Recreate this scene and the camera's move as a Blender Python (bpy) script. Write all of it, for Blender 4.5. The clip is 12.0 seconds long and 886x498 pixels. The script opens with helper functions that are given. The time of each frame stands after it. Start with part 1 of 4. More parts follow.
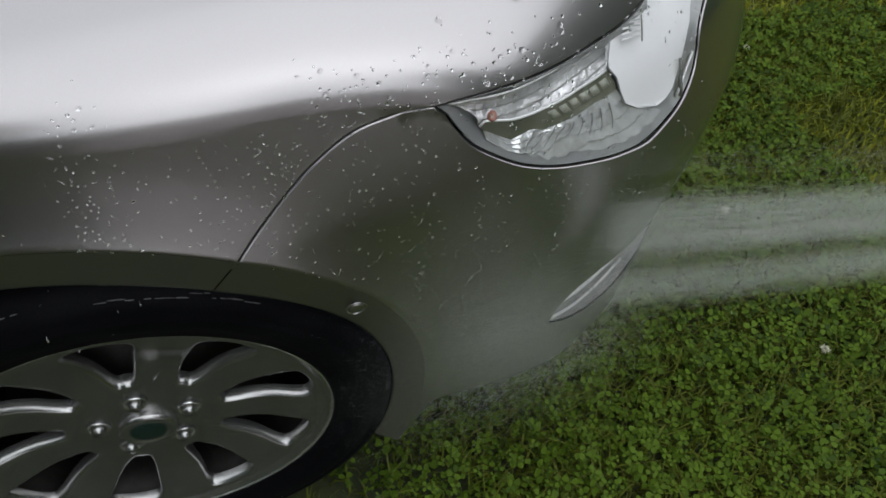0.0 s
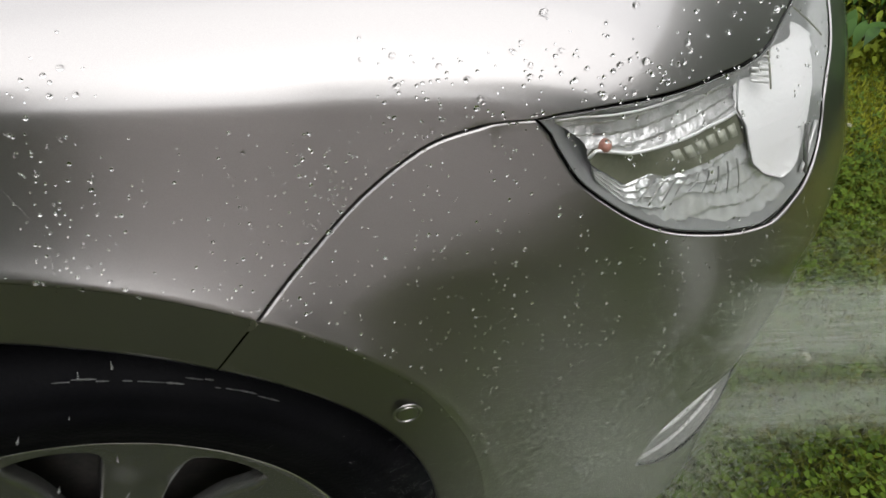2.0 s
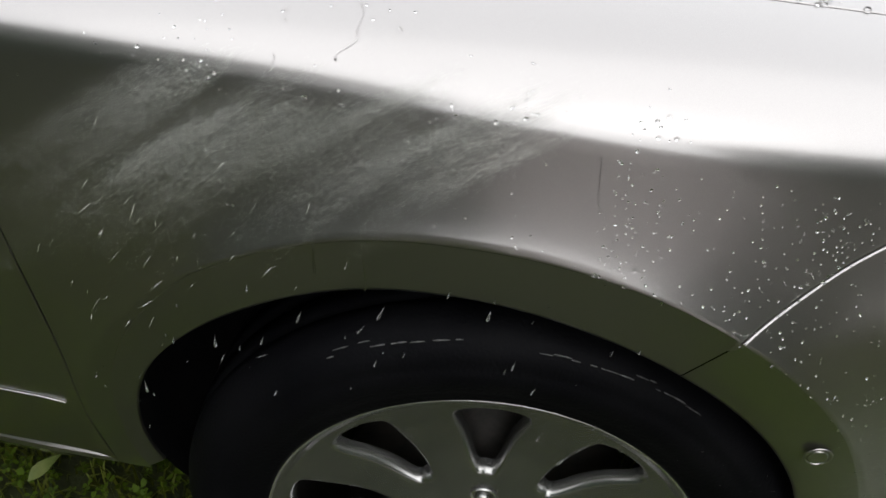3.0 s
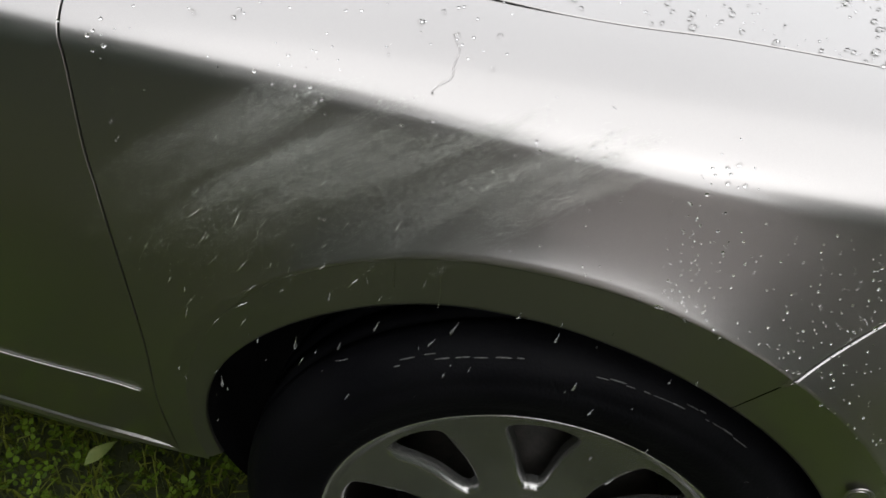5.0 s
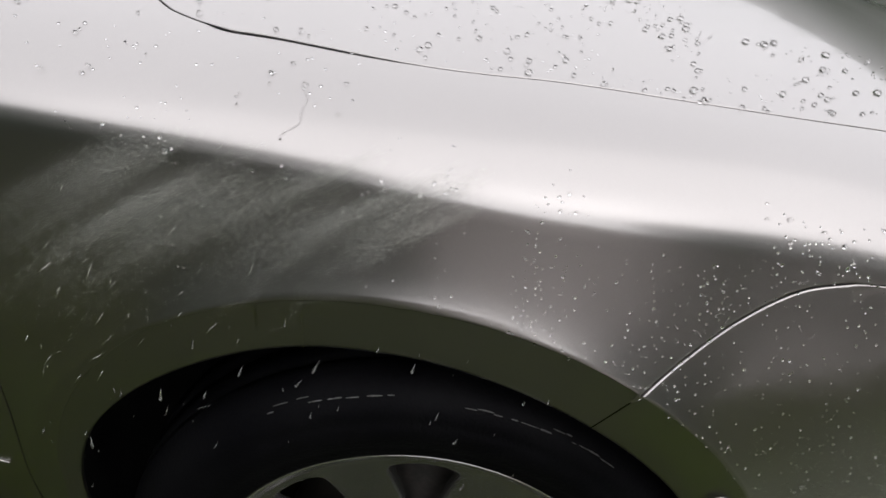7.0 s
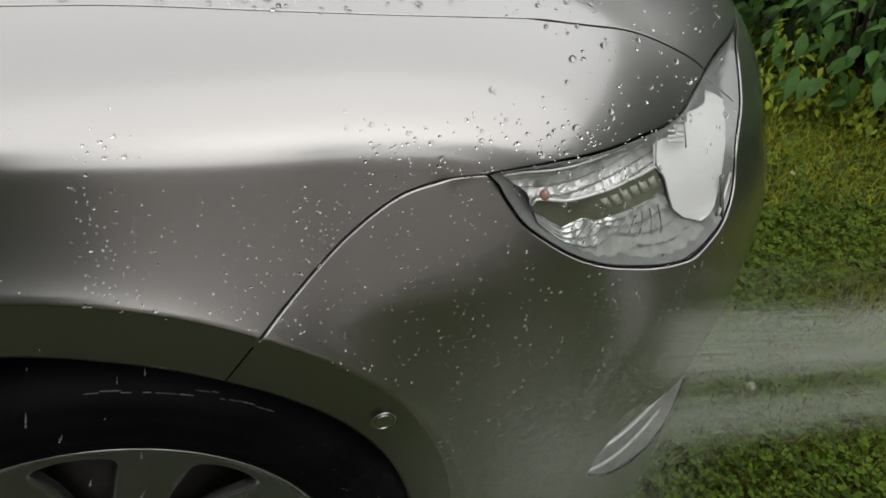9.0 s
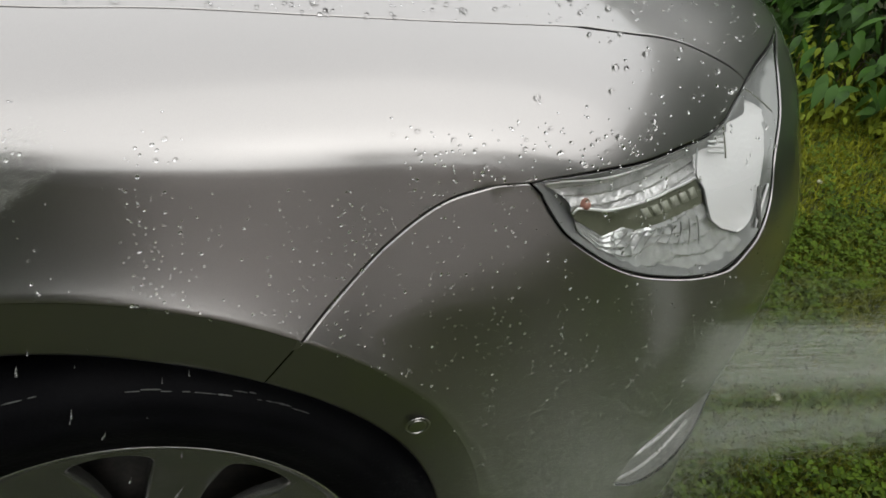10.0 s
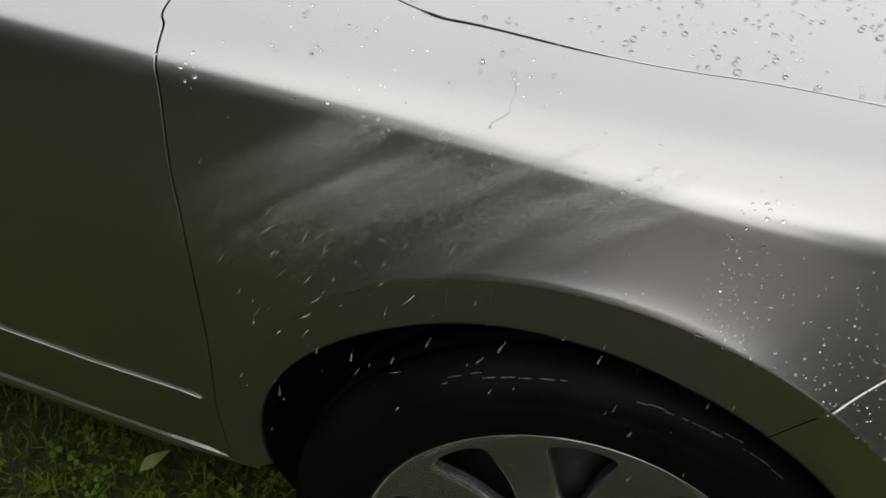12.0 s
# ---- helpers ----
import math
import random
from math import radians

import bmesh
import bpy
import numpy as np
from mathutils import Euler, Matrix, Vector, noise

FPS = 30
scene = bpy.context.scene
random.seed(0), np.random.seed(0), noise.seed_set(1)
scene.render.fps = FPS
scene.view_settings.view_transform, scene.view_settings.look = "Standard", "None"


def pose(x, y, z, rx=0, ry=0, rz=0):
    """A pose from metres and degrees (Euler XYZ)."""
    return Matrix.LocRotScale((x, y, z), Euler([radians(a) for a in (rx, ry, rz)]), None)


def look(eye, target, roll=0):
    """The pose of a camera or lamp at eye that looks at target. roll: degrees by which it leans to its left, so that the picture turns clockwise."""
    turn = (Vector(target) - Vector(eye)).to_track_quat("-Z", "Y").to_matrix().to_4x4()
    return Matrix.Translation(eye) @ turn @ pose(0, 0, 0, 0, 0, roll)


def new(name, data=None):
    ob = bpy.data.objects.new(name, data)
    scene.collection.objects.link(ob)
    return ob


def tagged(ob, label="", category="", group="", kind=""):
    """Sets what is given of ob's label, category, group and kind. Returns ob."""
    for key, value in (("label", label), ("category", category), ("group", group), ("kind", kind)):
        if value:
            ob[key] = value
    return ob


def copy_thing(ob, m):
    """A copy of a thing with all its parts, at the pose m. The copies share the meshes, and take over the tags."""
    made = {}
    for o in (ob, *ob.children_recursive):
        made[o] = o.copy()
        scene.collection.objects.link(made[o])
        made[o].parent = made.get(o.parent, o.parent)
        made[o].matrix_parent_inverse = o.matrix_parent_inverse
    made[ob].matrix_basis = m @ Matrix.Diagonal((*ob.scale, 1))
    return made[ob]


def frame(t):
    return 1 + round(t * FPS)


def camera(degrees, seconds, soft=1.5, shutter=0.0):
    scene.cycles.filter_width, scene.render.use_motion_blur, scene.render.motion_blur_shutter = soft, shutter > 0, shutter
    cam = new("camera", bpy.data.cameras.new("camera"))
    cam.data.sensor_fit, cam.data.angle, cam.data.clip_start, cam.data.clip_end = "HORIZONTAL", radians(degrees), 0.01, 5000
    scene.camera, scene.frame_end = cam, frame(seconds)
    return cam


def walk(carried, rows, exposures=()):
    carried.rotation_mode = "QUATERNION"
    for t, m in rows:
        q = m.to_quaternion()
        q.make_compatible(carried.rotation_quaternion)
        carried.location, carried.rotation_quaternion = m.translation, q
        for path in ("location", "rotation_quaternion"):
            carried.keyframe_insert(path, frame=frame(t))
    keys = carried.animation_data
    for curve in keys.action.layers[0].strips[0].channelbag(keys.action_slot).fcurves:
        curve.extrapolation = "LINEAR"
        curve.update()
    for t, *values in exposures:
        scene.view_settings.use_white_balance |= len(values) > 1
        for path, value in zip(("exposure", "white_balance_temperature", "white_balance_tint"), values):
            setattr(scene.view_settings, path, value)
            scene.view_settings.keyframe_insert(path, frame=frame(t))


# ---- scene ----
cam = camera(62.15, 12.0, soft=1.6)
ROWS = (
    (0, 0.2110, -0.3751, 1.1554, 37.92, -4.04, -11.55),
    (0.5, 0.1940, -0.3233, 1.1767, 39.24, -5.66, -9.99),
    (0.6, 0.2056, -0.3402, 1.1306, 45.99, -3.83, -10.32),
    (0.7, 0.1959, -0.3278, 1.1111, 48.40, -5.64, -11.49),
    (0.8, 0.2009, -0.3222, 1.1045, 47.34, -5.71, -10.35),
    (0.9, 0.2036, -0.3193, 1.0640, 46.86, -5.78, -10.17),
    (1, 0.2072, -0.3100, 1.0433, 44.83, -5.66, -10.09),
    (1.2, 0.1993, -0.3158, 0.9863, 47.40, -5.66, -10.00),
    (1.5, 0.1894, -0.3115, 0.9577, 49.52, -5.54, -9.87),
    (1.8, 0.1899, -0.3076, 0.9612, 50.72, -5.01, -10.65),
    (2, 0.1836, -0.3155, 0.9723, 51.61, -4.57, -9.66),
    (2.2, 0.1528, -0.3116, 0.9798, 51.58, -5.34, -7.05),
    (2.5, 0.1030, -0.3494, 0.9967, 53.25, -2.58, 1.87),
    (2.8, 0.0302, -0.3614, 1.0170, 51.33, -2.81, 7.33),
    (3, -0.0067, -0.3922, 1.0091, 52.48, -3.94, 10.61),
    (3.5, -0.0366, -0.4217, 1.0215, 52.96, -4.64, 11.45),
    (5.5, -0.0317, -0.4381, 1.0321, 54.67, -5.80, 17.05),
    (6, -0.0217, -0.4532, 1.0229, 56.38, -5.52, 18.97),
    (6.5, -0.0075, -0.4465, 1.0239, 57.59, -5.44, 15.31),
    (7, 0.0243, -0.4442, 1.0328, 59.05, -6.16, 8.42),
    (7.5, 0.0739, -0.4074, 1.0468, 57.26, -7.30, -3.22),
    (9.5, 0.1743, -0.3987, 1.0233, 55.20, -5.53, -11.56),
    (10, 0.1491, -0.3948, 1.0300, 55.06, -5.94, -9.71),
    (10.5, 0.0901, -0.4155, 1.0304, 57.31, -5.51, 0.54),
    (11, 0.0217, -0.4292, 1.0316, 56.57, -5.91, 10.77),
    (11.5, -0.0082, -0.4498, 1.0239, 56.65, -5.15, 17.26),
    (12, -0.0319, -0.4673, 1.0455, 55.94, -5.41, 18.85),
)
walk(cam, [(t, pose(*p)) for t, *p in ROWS], exposures=[(0, 0.40, 6100, 10), (0.5, 0.78, 6200, 9), (0.8, 0.85, 6300, 11), (1.0, 0.42, 6400, 10), (1.5, 0.78, 6500, 10), (2.5, 0.95, 6500, 10), (3.5, 0.82, 6350, 9),
                                                     (6.0, 0.78, 6500, 10), (7.0, 0.65, 6500, 13), (7.5, 0.50, 6500, 13), (9.5, 0.44, 6600, 6), (10.5, 0.60, 6550, 9), (12, 0.55, 6550, 8)])

# ---- sky and daylight: an overcast afternoon ----
world = bpy.data.worlds.new("overcast_sky")
scene.world = world
world.use_nodes = True
wn, wl = world.node_tree.nodes, world.node_tree.links
sky = wn.new("ShaderNodeTexSky")
sky.sky_type = "NISHITA"
sky.sun_disc = False
sky.sun_elevation, sky.sun_rotation = radians(52), radians(150)
sky.air_density, sky.dust_density = 1.0, 4.0
grey = wn.new("ShaderNodeHueSaturation")
grey.inputs["Saturation"].default_value = 0.15
wl.new(sky.outputs[0], grey.inputs["Color"])
cloud = wn.new("ShaderNodeMix")
cloud.data_type = "RGBA"
cloud.inputs["Factor"].default_value = 0.9
cloud.inputs["B"].default_value = (7.2, 7.25, 7.4, 1)
wl.new(grey.outputs[0], cloud.inputs["A"])
wl.new(cloud.outputs["Result"], wn["Background"].inputs["Color"])
wn["Background"].inputs["Strength"].default_value = 0.15
sun_data = bpy.data.lights.new("sun", "SUN")
sun_data.energy, sun_data.angle, sun_data.color = 0.5, radians(90), (1.0, 0.97, 0.93)
sun = new("sun", sun_data)
sun.matrix_world = look((2, -2.4, 5), (0, 0, 0))


# ---- materials ----
def material(name, color=(0.5, 0.5, 0.5), rough=0.5, metal=0.0, **more):
    m = bpy.data.materials.new(name)
    m.use_nodes = True
    b = m.node_tree.nodes["Principled BSDF"]
    b.inputs["Base Color"].default_value = (*color, 1)
    b.inputs["Roughness"].default_value = rough
    b.inputs["Metallic"].default_value = metal
    for key, value in more.items():
        b.inputs[key.replace("_", " ")].default_value = value
    return m


def add(m, kind, **settings):
    n = m.node_tree.nodes.new("ShaderNode" + kind)
    for key, value in settings.items():
        n.inputs[key.replace("_", " ")].default_value = value
    return n


def wire(m, a, b):
    m.node_tree.links.new(a, b)


def bsdf(m):
    return m.node_tree.nodes["Principled BSDF"]


def varied(m, dark, light, scale, random_from="", detail=6.0, strength=0.0, fine=300.0):
    """Colour between two tones by noise at two scales, and optionally from piece to piece; strength: bump."""
    co = add(m, "TexCoord")
    big = add(m, "TexNoise", Scale=scale, Detail=detail)
    small = add(m, "TexNoise", Scale=fine, Detail=3.0)
    wire(m, co.outputs["Object"], big.inputs["Vector"])
    wire(m, co.outputs["Object"], small.inputs["Vector"])
    mix = m.node_tree.nodes.new("ShaderNodeMath")
    mix.operation = "MULTIPLY_ADD"
    wire(m, small.outputs[0], mix.inputs[0])
    mix.inputs[1].default_value = 0.35
    wire(m, big.outputs[0], mix.inputs[2])
    value = mix.outputs[0]
    if random_from:
        info = m.node_tree.nodes.new("ShaderNodeNewGeometry" if random_from == "island" else "ShaderNodeObjectInfo")
        more = m.node_tree.nodes.new("ShaderNodeMath")
        more.operation = "MULTIPLY_ADD"
        wire(m, info.outputs["Random Per Island" if random_from == "island" else "Random"], more.inputs[0])
        more.inputs[1].default_value = 0.7
        wire(m, value, more.inputs[2])
        value = more.outputs[0]
    ramp = m.node_tree.nodes.new("ShaderNodeValToRGB")
    lo, hi = (0.45, 1.15) if random_from else (0.4, 0.95)
    ramp.color_ramp.elements[0].position, ramp.color_ramp.elements[1].position = lo, min(hi, 1.0)
    ramp.color_ramp.elements[0].color, ramp.color_ramp.elements[1].color = (*dark, 1), (*light, 1)
    wire(m, value, ramp.inputs[0])
    wire(m, ramp.outputs[0], bsdf(m).inputs["Base Color"])
    if strength:
        bump = add(m, "Bump", Strength=strength, Distance=0.002)
        wire(m, small.outputs[0], bump.inputs["Height"])
        wire(m, bump.outputs[0], bsdf(m).inputs["Normal"])
    return m


paint = material("metallic_brown_grey_paint", (0.20, 0.185, 0.178), 0.31, 0.97, Coat_Weight=1.0, Coat_Roughness=0.02, Coat_IOR=1.5)
varied(paint, (0.345, 0.330, 0.324), (0.405, 0.388, 0.381), 2200.0, fine=5.0)
film = add(paint, "TexNoise", Scale=9.0, Detail=5.0)
coords = add(paint, "TexCoord")
stretch = add(paint, "Mapping")
stretch.inputs["Scale"].default_value = (4.0, 4.0, 0.5)
wire(paint, coords.outputs["Object"], stretch.inputs["Vector"])
wire(paint, stretch.outputs[0], film.inputs["Vector"])
spread = add(paint, "MapRange")
spread.inputs["From Min"].default_value, spread.inputs["From Max"].default_value = 0.35, 0.75
spread.inputs["To Min"].default_value, spread.inputs["To Max"].default_value = 0.05, 0.14
wire(paint, film.outputs[0], spread.inputs["Value"])
wire(paint, spread.outputs[0], bsdf(paint).inputs["Coat Roughness"])

rubber = varied(material("wet_black_rubber", (0.008, 0.008, 0.009), 0.55, 0.0, Specular_IOR_Level=0.06), (0.002, 0.002, 0.003), (0.006, 0.006, 0.007), 14.0, strength=0.25)
# Pale grey painted in for wet glints on the tyre wall.
glint_mat = varied(material("painted_wet_glint_rubber", (0.12, 0.12, 0.12), 0.3), (0.015, 0.015, 0.016), (0.20, 0.20, 0.195), 160.0)
plastic = varied(material("black_plastic", (0.01, 0.01, 0.011), 0.6, 0.0, Specular_IOR_Level=0.12), (0.006, 0.006, 0.007), (0.014, 0.014, 0.015), 20.0, strength=0.2)
seal_mat = material("dark_rubber_seal", (0.15, 0.148, 0.145), 0.2)
alloy = varied(material("silver_alloy_paint", (0.32, 0.32, 0.31), 0.25, 0.9, Coat_Weight=0.5, Coat_Roughness=0.05), (0.30, 0.30, 0.29), (0.40, 0.40, 0.385), 30.0, fine=900.0)
alloy_bright = material("brighter_alloy", (0.75, 0.75, 0.74), 0.22, 0.9)
# Worn steel, coloured near black to hold the shade behind the spokes.
worn_shade_mat = varied(material("worn_steel_shade_black", (0.05, 0.045, 0.04), 0.6, 0.6), (0.008, 0.008, 0.007), (0.03, 0.026, 0.022), 60.0)
fog_mat = varied(material("grey_fog_recess", (0.3, 0.3, 0.3), 0.35, 0.4), (0.20, 0.20, 0.20), (0.36, 0.36, 0.35), 40.0)
# Noise from dark to pale stands in for the chamber's streaky reflections.
signal_mat = varied(material("reflection_mottled_chamber", (0.4, 0.4, 0.4), 0.2, 0.6), (0.34, 0.33, 0.33), (0.92, 0.91, 0.90), 45.0, fine=160.0, strength=0.6)
# Pale colour stands in for the sky mirrored in the chrome flutes.
flute_mat = varied(material("sky_white_fluted_reflector", (0.8, 0.8, 0.8), 0.16, 0.5), (0.70, 0.71, 0.69), (0.97, 0.98, 0.98), 60.0, fine=220.0, strength=0.3)
white_trim = material("bright_metal_trim", (0.8, 0.8, 0.79), 0.3, 0.4)
plate_mat = varied(material("grey_lamp_plate", (0.16, 0.17, 0.13), 0.3, 0.3), (0.15, 0.155, 0.11), (0.27, 0.275, 0.215), 30.0)
amber = material("amber_bulb_glass", (0.36, 0.17, 0.13), 0.35)
mark_mat = material("pale_raised_marks", (0.36, 0.37, 0.30), 0.3)
housing_mat = material("grey_lamp_housing", (0.30, 0.305, 0.30), 0.3, 0.3)
# Near-white colour stands in for the sky mirrored in the chrome basin.
basin_mat = varied(material("sky_white_basin_reflector", (0.95, 0.95, 0.95), 0.25, 0.12), (0.95, 0.94, 0.94), (0.99, 0.99, 0.99), 30.0, fine=260.0, strength=0.3)
badge_green = material("dark_green_badge", (0.010, 0.026, 0.021), 0.25)
glass_black = material("tinted_window_glass", (0.01, 0.012, 0.012), 0.03)


def clear(name, tint, ior):
    m = bpy.data.materials.new(name)
    m.use_nodes = True
    nodes = m.node_tree.nodes
    nodes.remove(nodes["Principled BSDF"])
    see, shine, mix, edge, steep, gloss = [nodes.new("ShaderNode" + k) for k in ("BsdfTransparent", "BsdfGlossy", "MixShader", "LayerWeight", "Math", "Math")]
    see.inputs[0].default_value = (*tint, 1)
    shine.inputs["Roughness"].default_value = 0.015
    edge.inputs["Blend"].default_value = 0.5
    steep.operation, gloss.operation = "POWER", "MULTIPLY_ADD"
    steep.inputs[1].default_value = 5.0
    head_on = ((ior - 1) / (ior + 1)) ** 2
    gloss.inputs[1].default_value, gloss.inputs[2].default_value = 1 - head_on, head_on
    wire(m, edge.outputs["Facing"], steep.inputs[0])
    wire(m, steep.outputs[0], gloss.inputs[0])
    wire(m, gloss.outputs[0], mix.inputs[0])
    wire(m, see.outputs[0], mix.inputs[1])
    wire(m, shine.outputs[0], mix.inputs[2])
    wire(m, mix.outputs[0], nodes["Material Output"].inputs["Surface"])
    return m


lens_mat = clear("clear_lamp_lens", (0.985, 0.99, 0.987), 1.45)
water = material("clear_water", (1, 1, 1), 0.0, 0.0, IOR=1.33, Transmission_Weight=1.0)
falling_water = material("blurred_falling_water", (0.92, 0.93, 0.93), 0.18, 0.0, IOR=1.33, Transmission_Weight=0.88)
grass_mat = varied(material("grass_blade", (0.06, 0.12, 0.02), 0.65, 0.0, Specular_IOR_Level=0.25), (0.013, 0.029, 0.002), (0.092, 0.112, 0.008), 1.6, "island", fine=40.0)
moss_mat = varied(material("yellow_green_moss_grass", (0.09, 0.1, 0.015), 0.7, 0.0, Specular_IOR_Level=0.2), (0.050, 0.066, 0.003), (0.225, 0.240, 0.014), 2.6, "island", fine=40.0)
clover_mat = varied(material("clover_leaf", (0.05, 0.12, 0.02), 0.7, 0.0, Specular_IOR_Level=0.2), (0.004, 0.017, 0.0012), (0.070, 0.118, 0.005), 2.2, "island", fine=60.0)
soil_mat = varied(material("mossy_soil", (0.03, 0.05, 0.012), 0.9), (0.009, 0.014, 0.003), (0.034, 0.044, 0.008), 9.0, strength=1.0, fine=120.0)
leaf_mat = varied(material("shrub_leaf", (0.03, 0.1, 0.02), 0.55, 0.0, Specular_IOR_Level=0.3), (0.004, 0.019, 0.0015), (0.036, 0.098, 0.006), 3.0, "object", fine=90.0)
hedge_mat = varied(material("hedge_foliage", (0.02, 0.045, 0.014), 0.6), (0.008, 0.02, 0.006), (0.03, 0.06, 0.02), 2.0, "island", fine=30.0)
stem_mat = varied(material("brown_stem", (0.08, 0.06, 0.03), 0.7), (0.05, 0.04, 0.02), (0.12, 0.09, 0.05), 40.0)
petal_mat = material("white_clover_petals", (0.42, 0.42, 0.30), 0.7)
# Pale tone of an unseen wall, added for the car's reflections.
reflector_wall_mat = varied(material("pale_reflector_wall", (0.42, 0.37, 0.34), 0.85), (0.70, 0.65, 0.63), (0.80, 0.75, 0.725), 1.5, strength=0.5, fine=60.0)
pale_leaf = varied(material("pale_yellow_leaf", (0.25, 0.3, 0.08), 0.5), (0.11, 0.16, 0.03), (0.22, 0.25, 0.08), 60.0)


# ---- mesh helpers ----
def link(name, verts, faces, mat, parent=None, label="", smooth=True, loops=None):
    me = bpy.data.meshes.new(name)
    me.from_pydata([tuple(v) for v in verts], [], [tuple(f) for f in faces])
    me.materials.append(mat)
    if smooth:
        me.polygons.foreach_set("use_smooth", [True] * len(me.polygons))
    if loops is not None:
        me.normals_split_custom_set([tuple(n) for n in loops])
    ob = new(name, me)
    if parent is not None:
        ob.parent = parent
    if label:
        tagged(ob, label)
    return ob


def part(name, bm, mat, parent, label=""):
    me = bpy.data.meshes.new(name)
    bm.to_mesh(me)
    bm.free()
    me.materials.append(mat)
    me.polygons.foreach_set("use_smooth", [True] * len(me.polygons))
    ob = new(name, me)
    ob.parent = parent
    if label:
        tagged(ob, label)
    return ob


def lathe(profile, n=72):
    """Profile points (radius, y) turned round the y axis."""
    verts, faces = [], []
    k = len(profile)
    for i in range(n):
        a = 2 * math.pi * i / n
        for r, y in profile:
            verts.append((r * math.cos(a), y, r * math.sin(a)))
    for i in range(n):
        j = (i + 1) % n
        for s in range(k - 1):
            faces.append((i * k + s, i * k + s + 1, j * k + s + 1, j * k + s))
    return verts, faces


def tube(points, radius, sides=8, taper=1.0):
    """A round bar along points."""
    pts = [Vector(p) for p in points]
    verts, faces = [], []
    for i, p in enumerate(pts):
        t = (pts[min(i + 1, len(pts) - 1)] - pts[max(i - 1, 0)]).normalized()
        side = t.cross(Vector((0.13, 0.31, 0.94))).normalized()
        up = t.cross(side)
        r = radius * (1 + (taper - 1) * i / (len(pts) - 1))
        for k in range(sides):
            a = 2 * math.pi * k / sides
            verts.append(p + r * (math.cos(a) * side + math.sin(a) * up))
    n = len(pts)
    for i in range(n - 1):
        for k in range(sides):
            q = (k + 1) % sides
            faces.append((i * sides + k, i * sides + q, (i + 1) * sides + q, (i + 1) * sides + k))
    faces.append(tuple(reversed(range(sides))))
    faces.append(tuple((n - 1) * sides + k for k in range(sides)))
    return verts, faces


# ---- the car's skin: one smooth surface, on which all panels lie ----
ARCH_X, ARCH_Z, ARCH_LIP, ARCH_CREASE = -0.033, 0.333, 0.334, 0.381
HALF = 0.88


def ease(a, b, x):
    t = np.clip((x - a) / (b - a), 0, 1)
    return t * t * (3 - 2 * t)


def outline(x):
    q = np.clip((x - 0.05) / 0.88, 0, 1)
    tail = np.clip((-3.0 - x) / 0.93, 0, 1)
    return HALF * (1 - (1 - q ** 2.1) ** 0.4348) - 0.026 * ease(-0.1, -0.6, x) + HALF * (1 - (1 - tail ** 2.6) ** 0.45)


def front_blend(x):
    return 1 - ease(0.28, 0.6, x)


def shoulder(x):
    f = front_blend(x)
    return f * (0.785 - np.where(x > 0, 0.08 * x, 0.05 * np.maximum(x, -0.8))) + (1 - f) * (0.745 - 0.22 * x)


def x_of(p):
    return np.where(p < 0.6, p, 0.93 - 0.33 * (1 - (np.minimum(p, 1.26) - 0.6) / 0.66) ** 2)


def dom(u, w):
    """From outline x and height step w to the skin's own metres (p, m)."""
    p = u if u < 0.6 else 0.6 + 0.66 * (1 - math.sqrt(max(0.93 - u, 0) / 0.33))
    m = w if w < 0 else 0.18 * w if w < 1 else 0.18 + 0.72 * (w - 1)
    return (p, m)


def skin(p, m):
    p, m = np.asarray(p, float), np.asarray(m, float)
    x = x_of(p)
    w = np.where(m < 0, m, np.where(m < 0.18, m / 0.18, 1 + (m - 0.18) / 0.72))
    y = outline(x)
    f = front_blend(x)
    zs = shoulder(x)
    rise = f * (0.035 + 0.05 * np.clip(x, 0, 1)) + (1 - f) * (0.075 + 0.16 * np.clip(x, 0, 1))
    a = np.clip(w, 0, 1) * np.pi / 2
    e = 2 / (2.2 + 0.3 * f)
    xp = np.maximum(x, 0)
    cx = x - 0.65 * xp * xp / (xp + 0.25)
    far = np.maximum(np.hypot(cx - x, HALF - y), 1e-6)
    dx, dy = (cx - x) / far, (HALF - y) / far
    over = np.clip(zs + np.minimum(w, 0) - 0.655, 0, None)
    ahead = ease(-0.30, 0.10, x)
    lean = f * (0.06 - 0.05 * ahead + 0.20 * ease(-0.05, 0.34, x)) * over ** 2 / (over + 0.03)
    d = (0.16 - 0.03 * f) * (1 - np.clip(np.cos(a), 0, 1) ** e) + np.maximum(w - 1, 0) * (far - 0.16)
    z = zs + np.minimum(w, 0) + rise * np.clip(np.sin(a), 0, 1) ** e + 0.25 * d * (1 - d / 1.8)
    tuck = 0.095 * np.clip((0.68 - z) / 0.48, 0, 2) ** 1.4 * (1 - ease(-0.2, 0.25, x))
    r = np.hypot(x - ARCH_X, z - ARCH_Z)
    flare = (0.011 + 0.0132 * ahead) * (1 - np.exp(-np.clip(r - ARCH_CREASE, 0, None) / (0.026 + 0.020 * ahead))) * (1 - ease(0.2, 0.42, x)) * np.where(w < 0, 1, np.cos(a))
    bulge = 0.026 * ease(0.3, 0.6, x) * ease(0.68, 0.54, z) * (1 - 0.6 * ease(0.48, 0.3, z))
    d = d + lean + np.where(w < 1, tuck + flare - bulge, 0)
    return np.stack([x + dx * d, y + dy * d, z], -1)


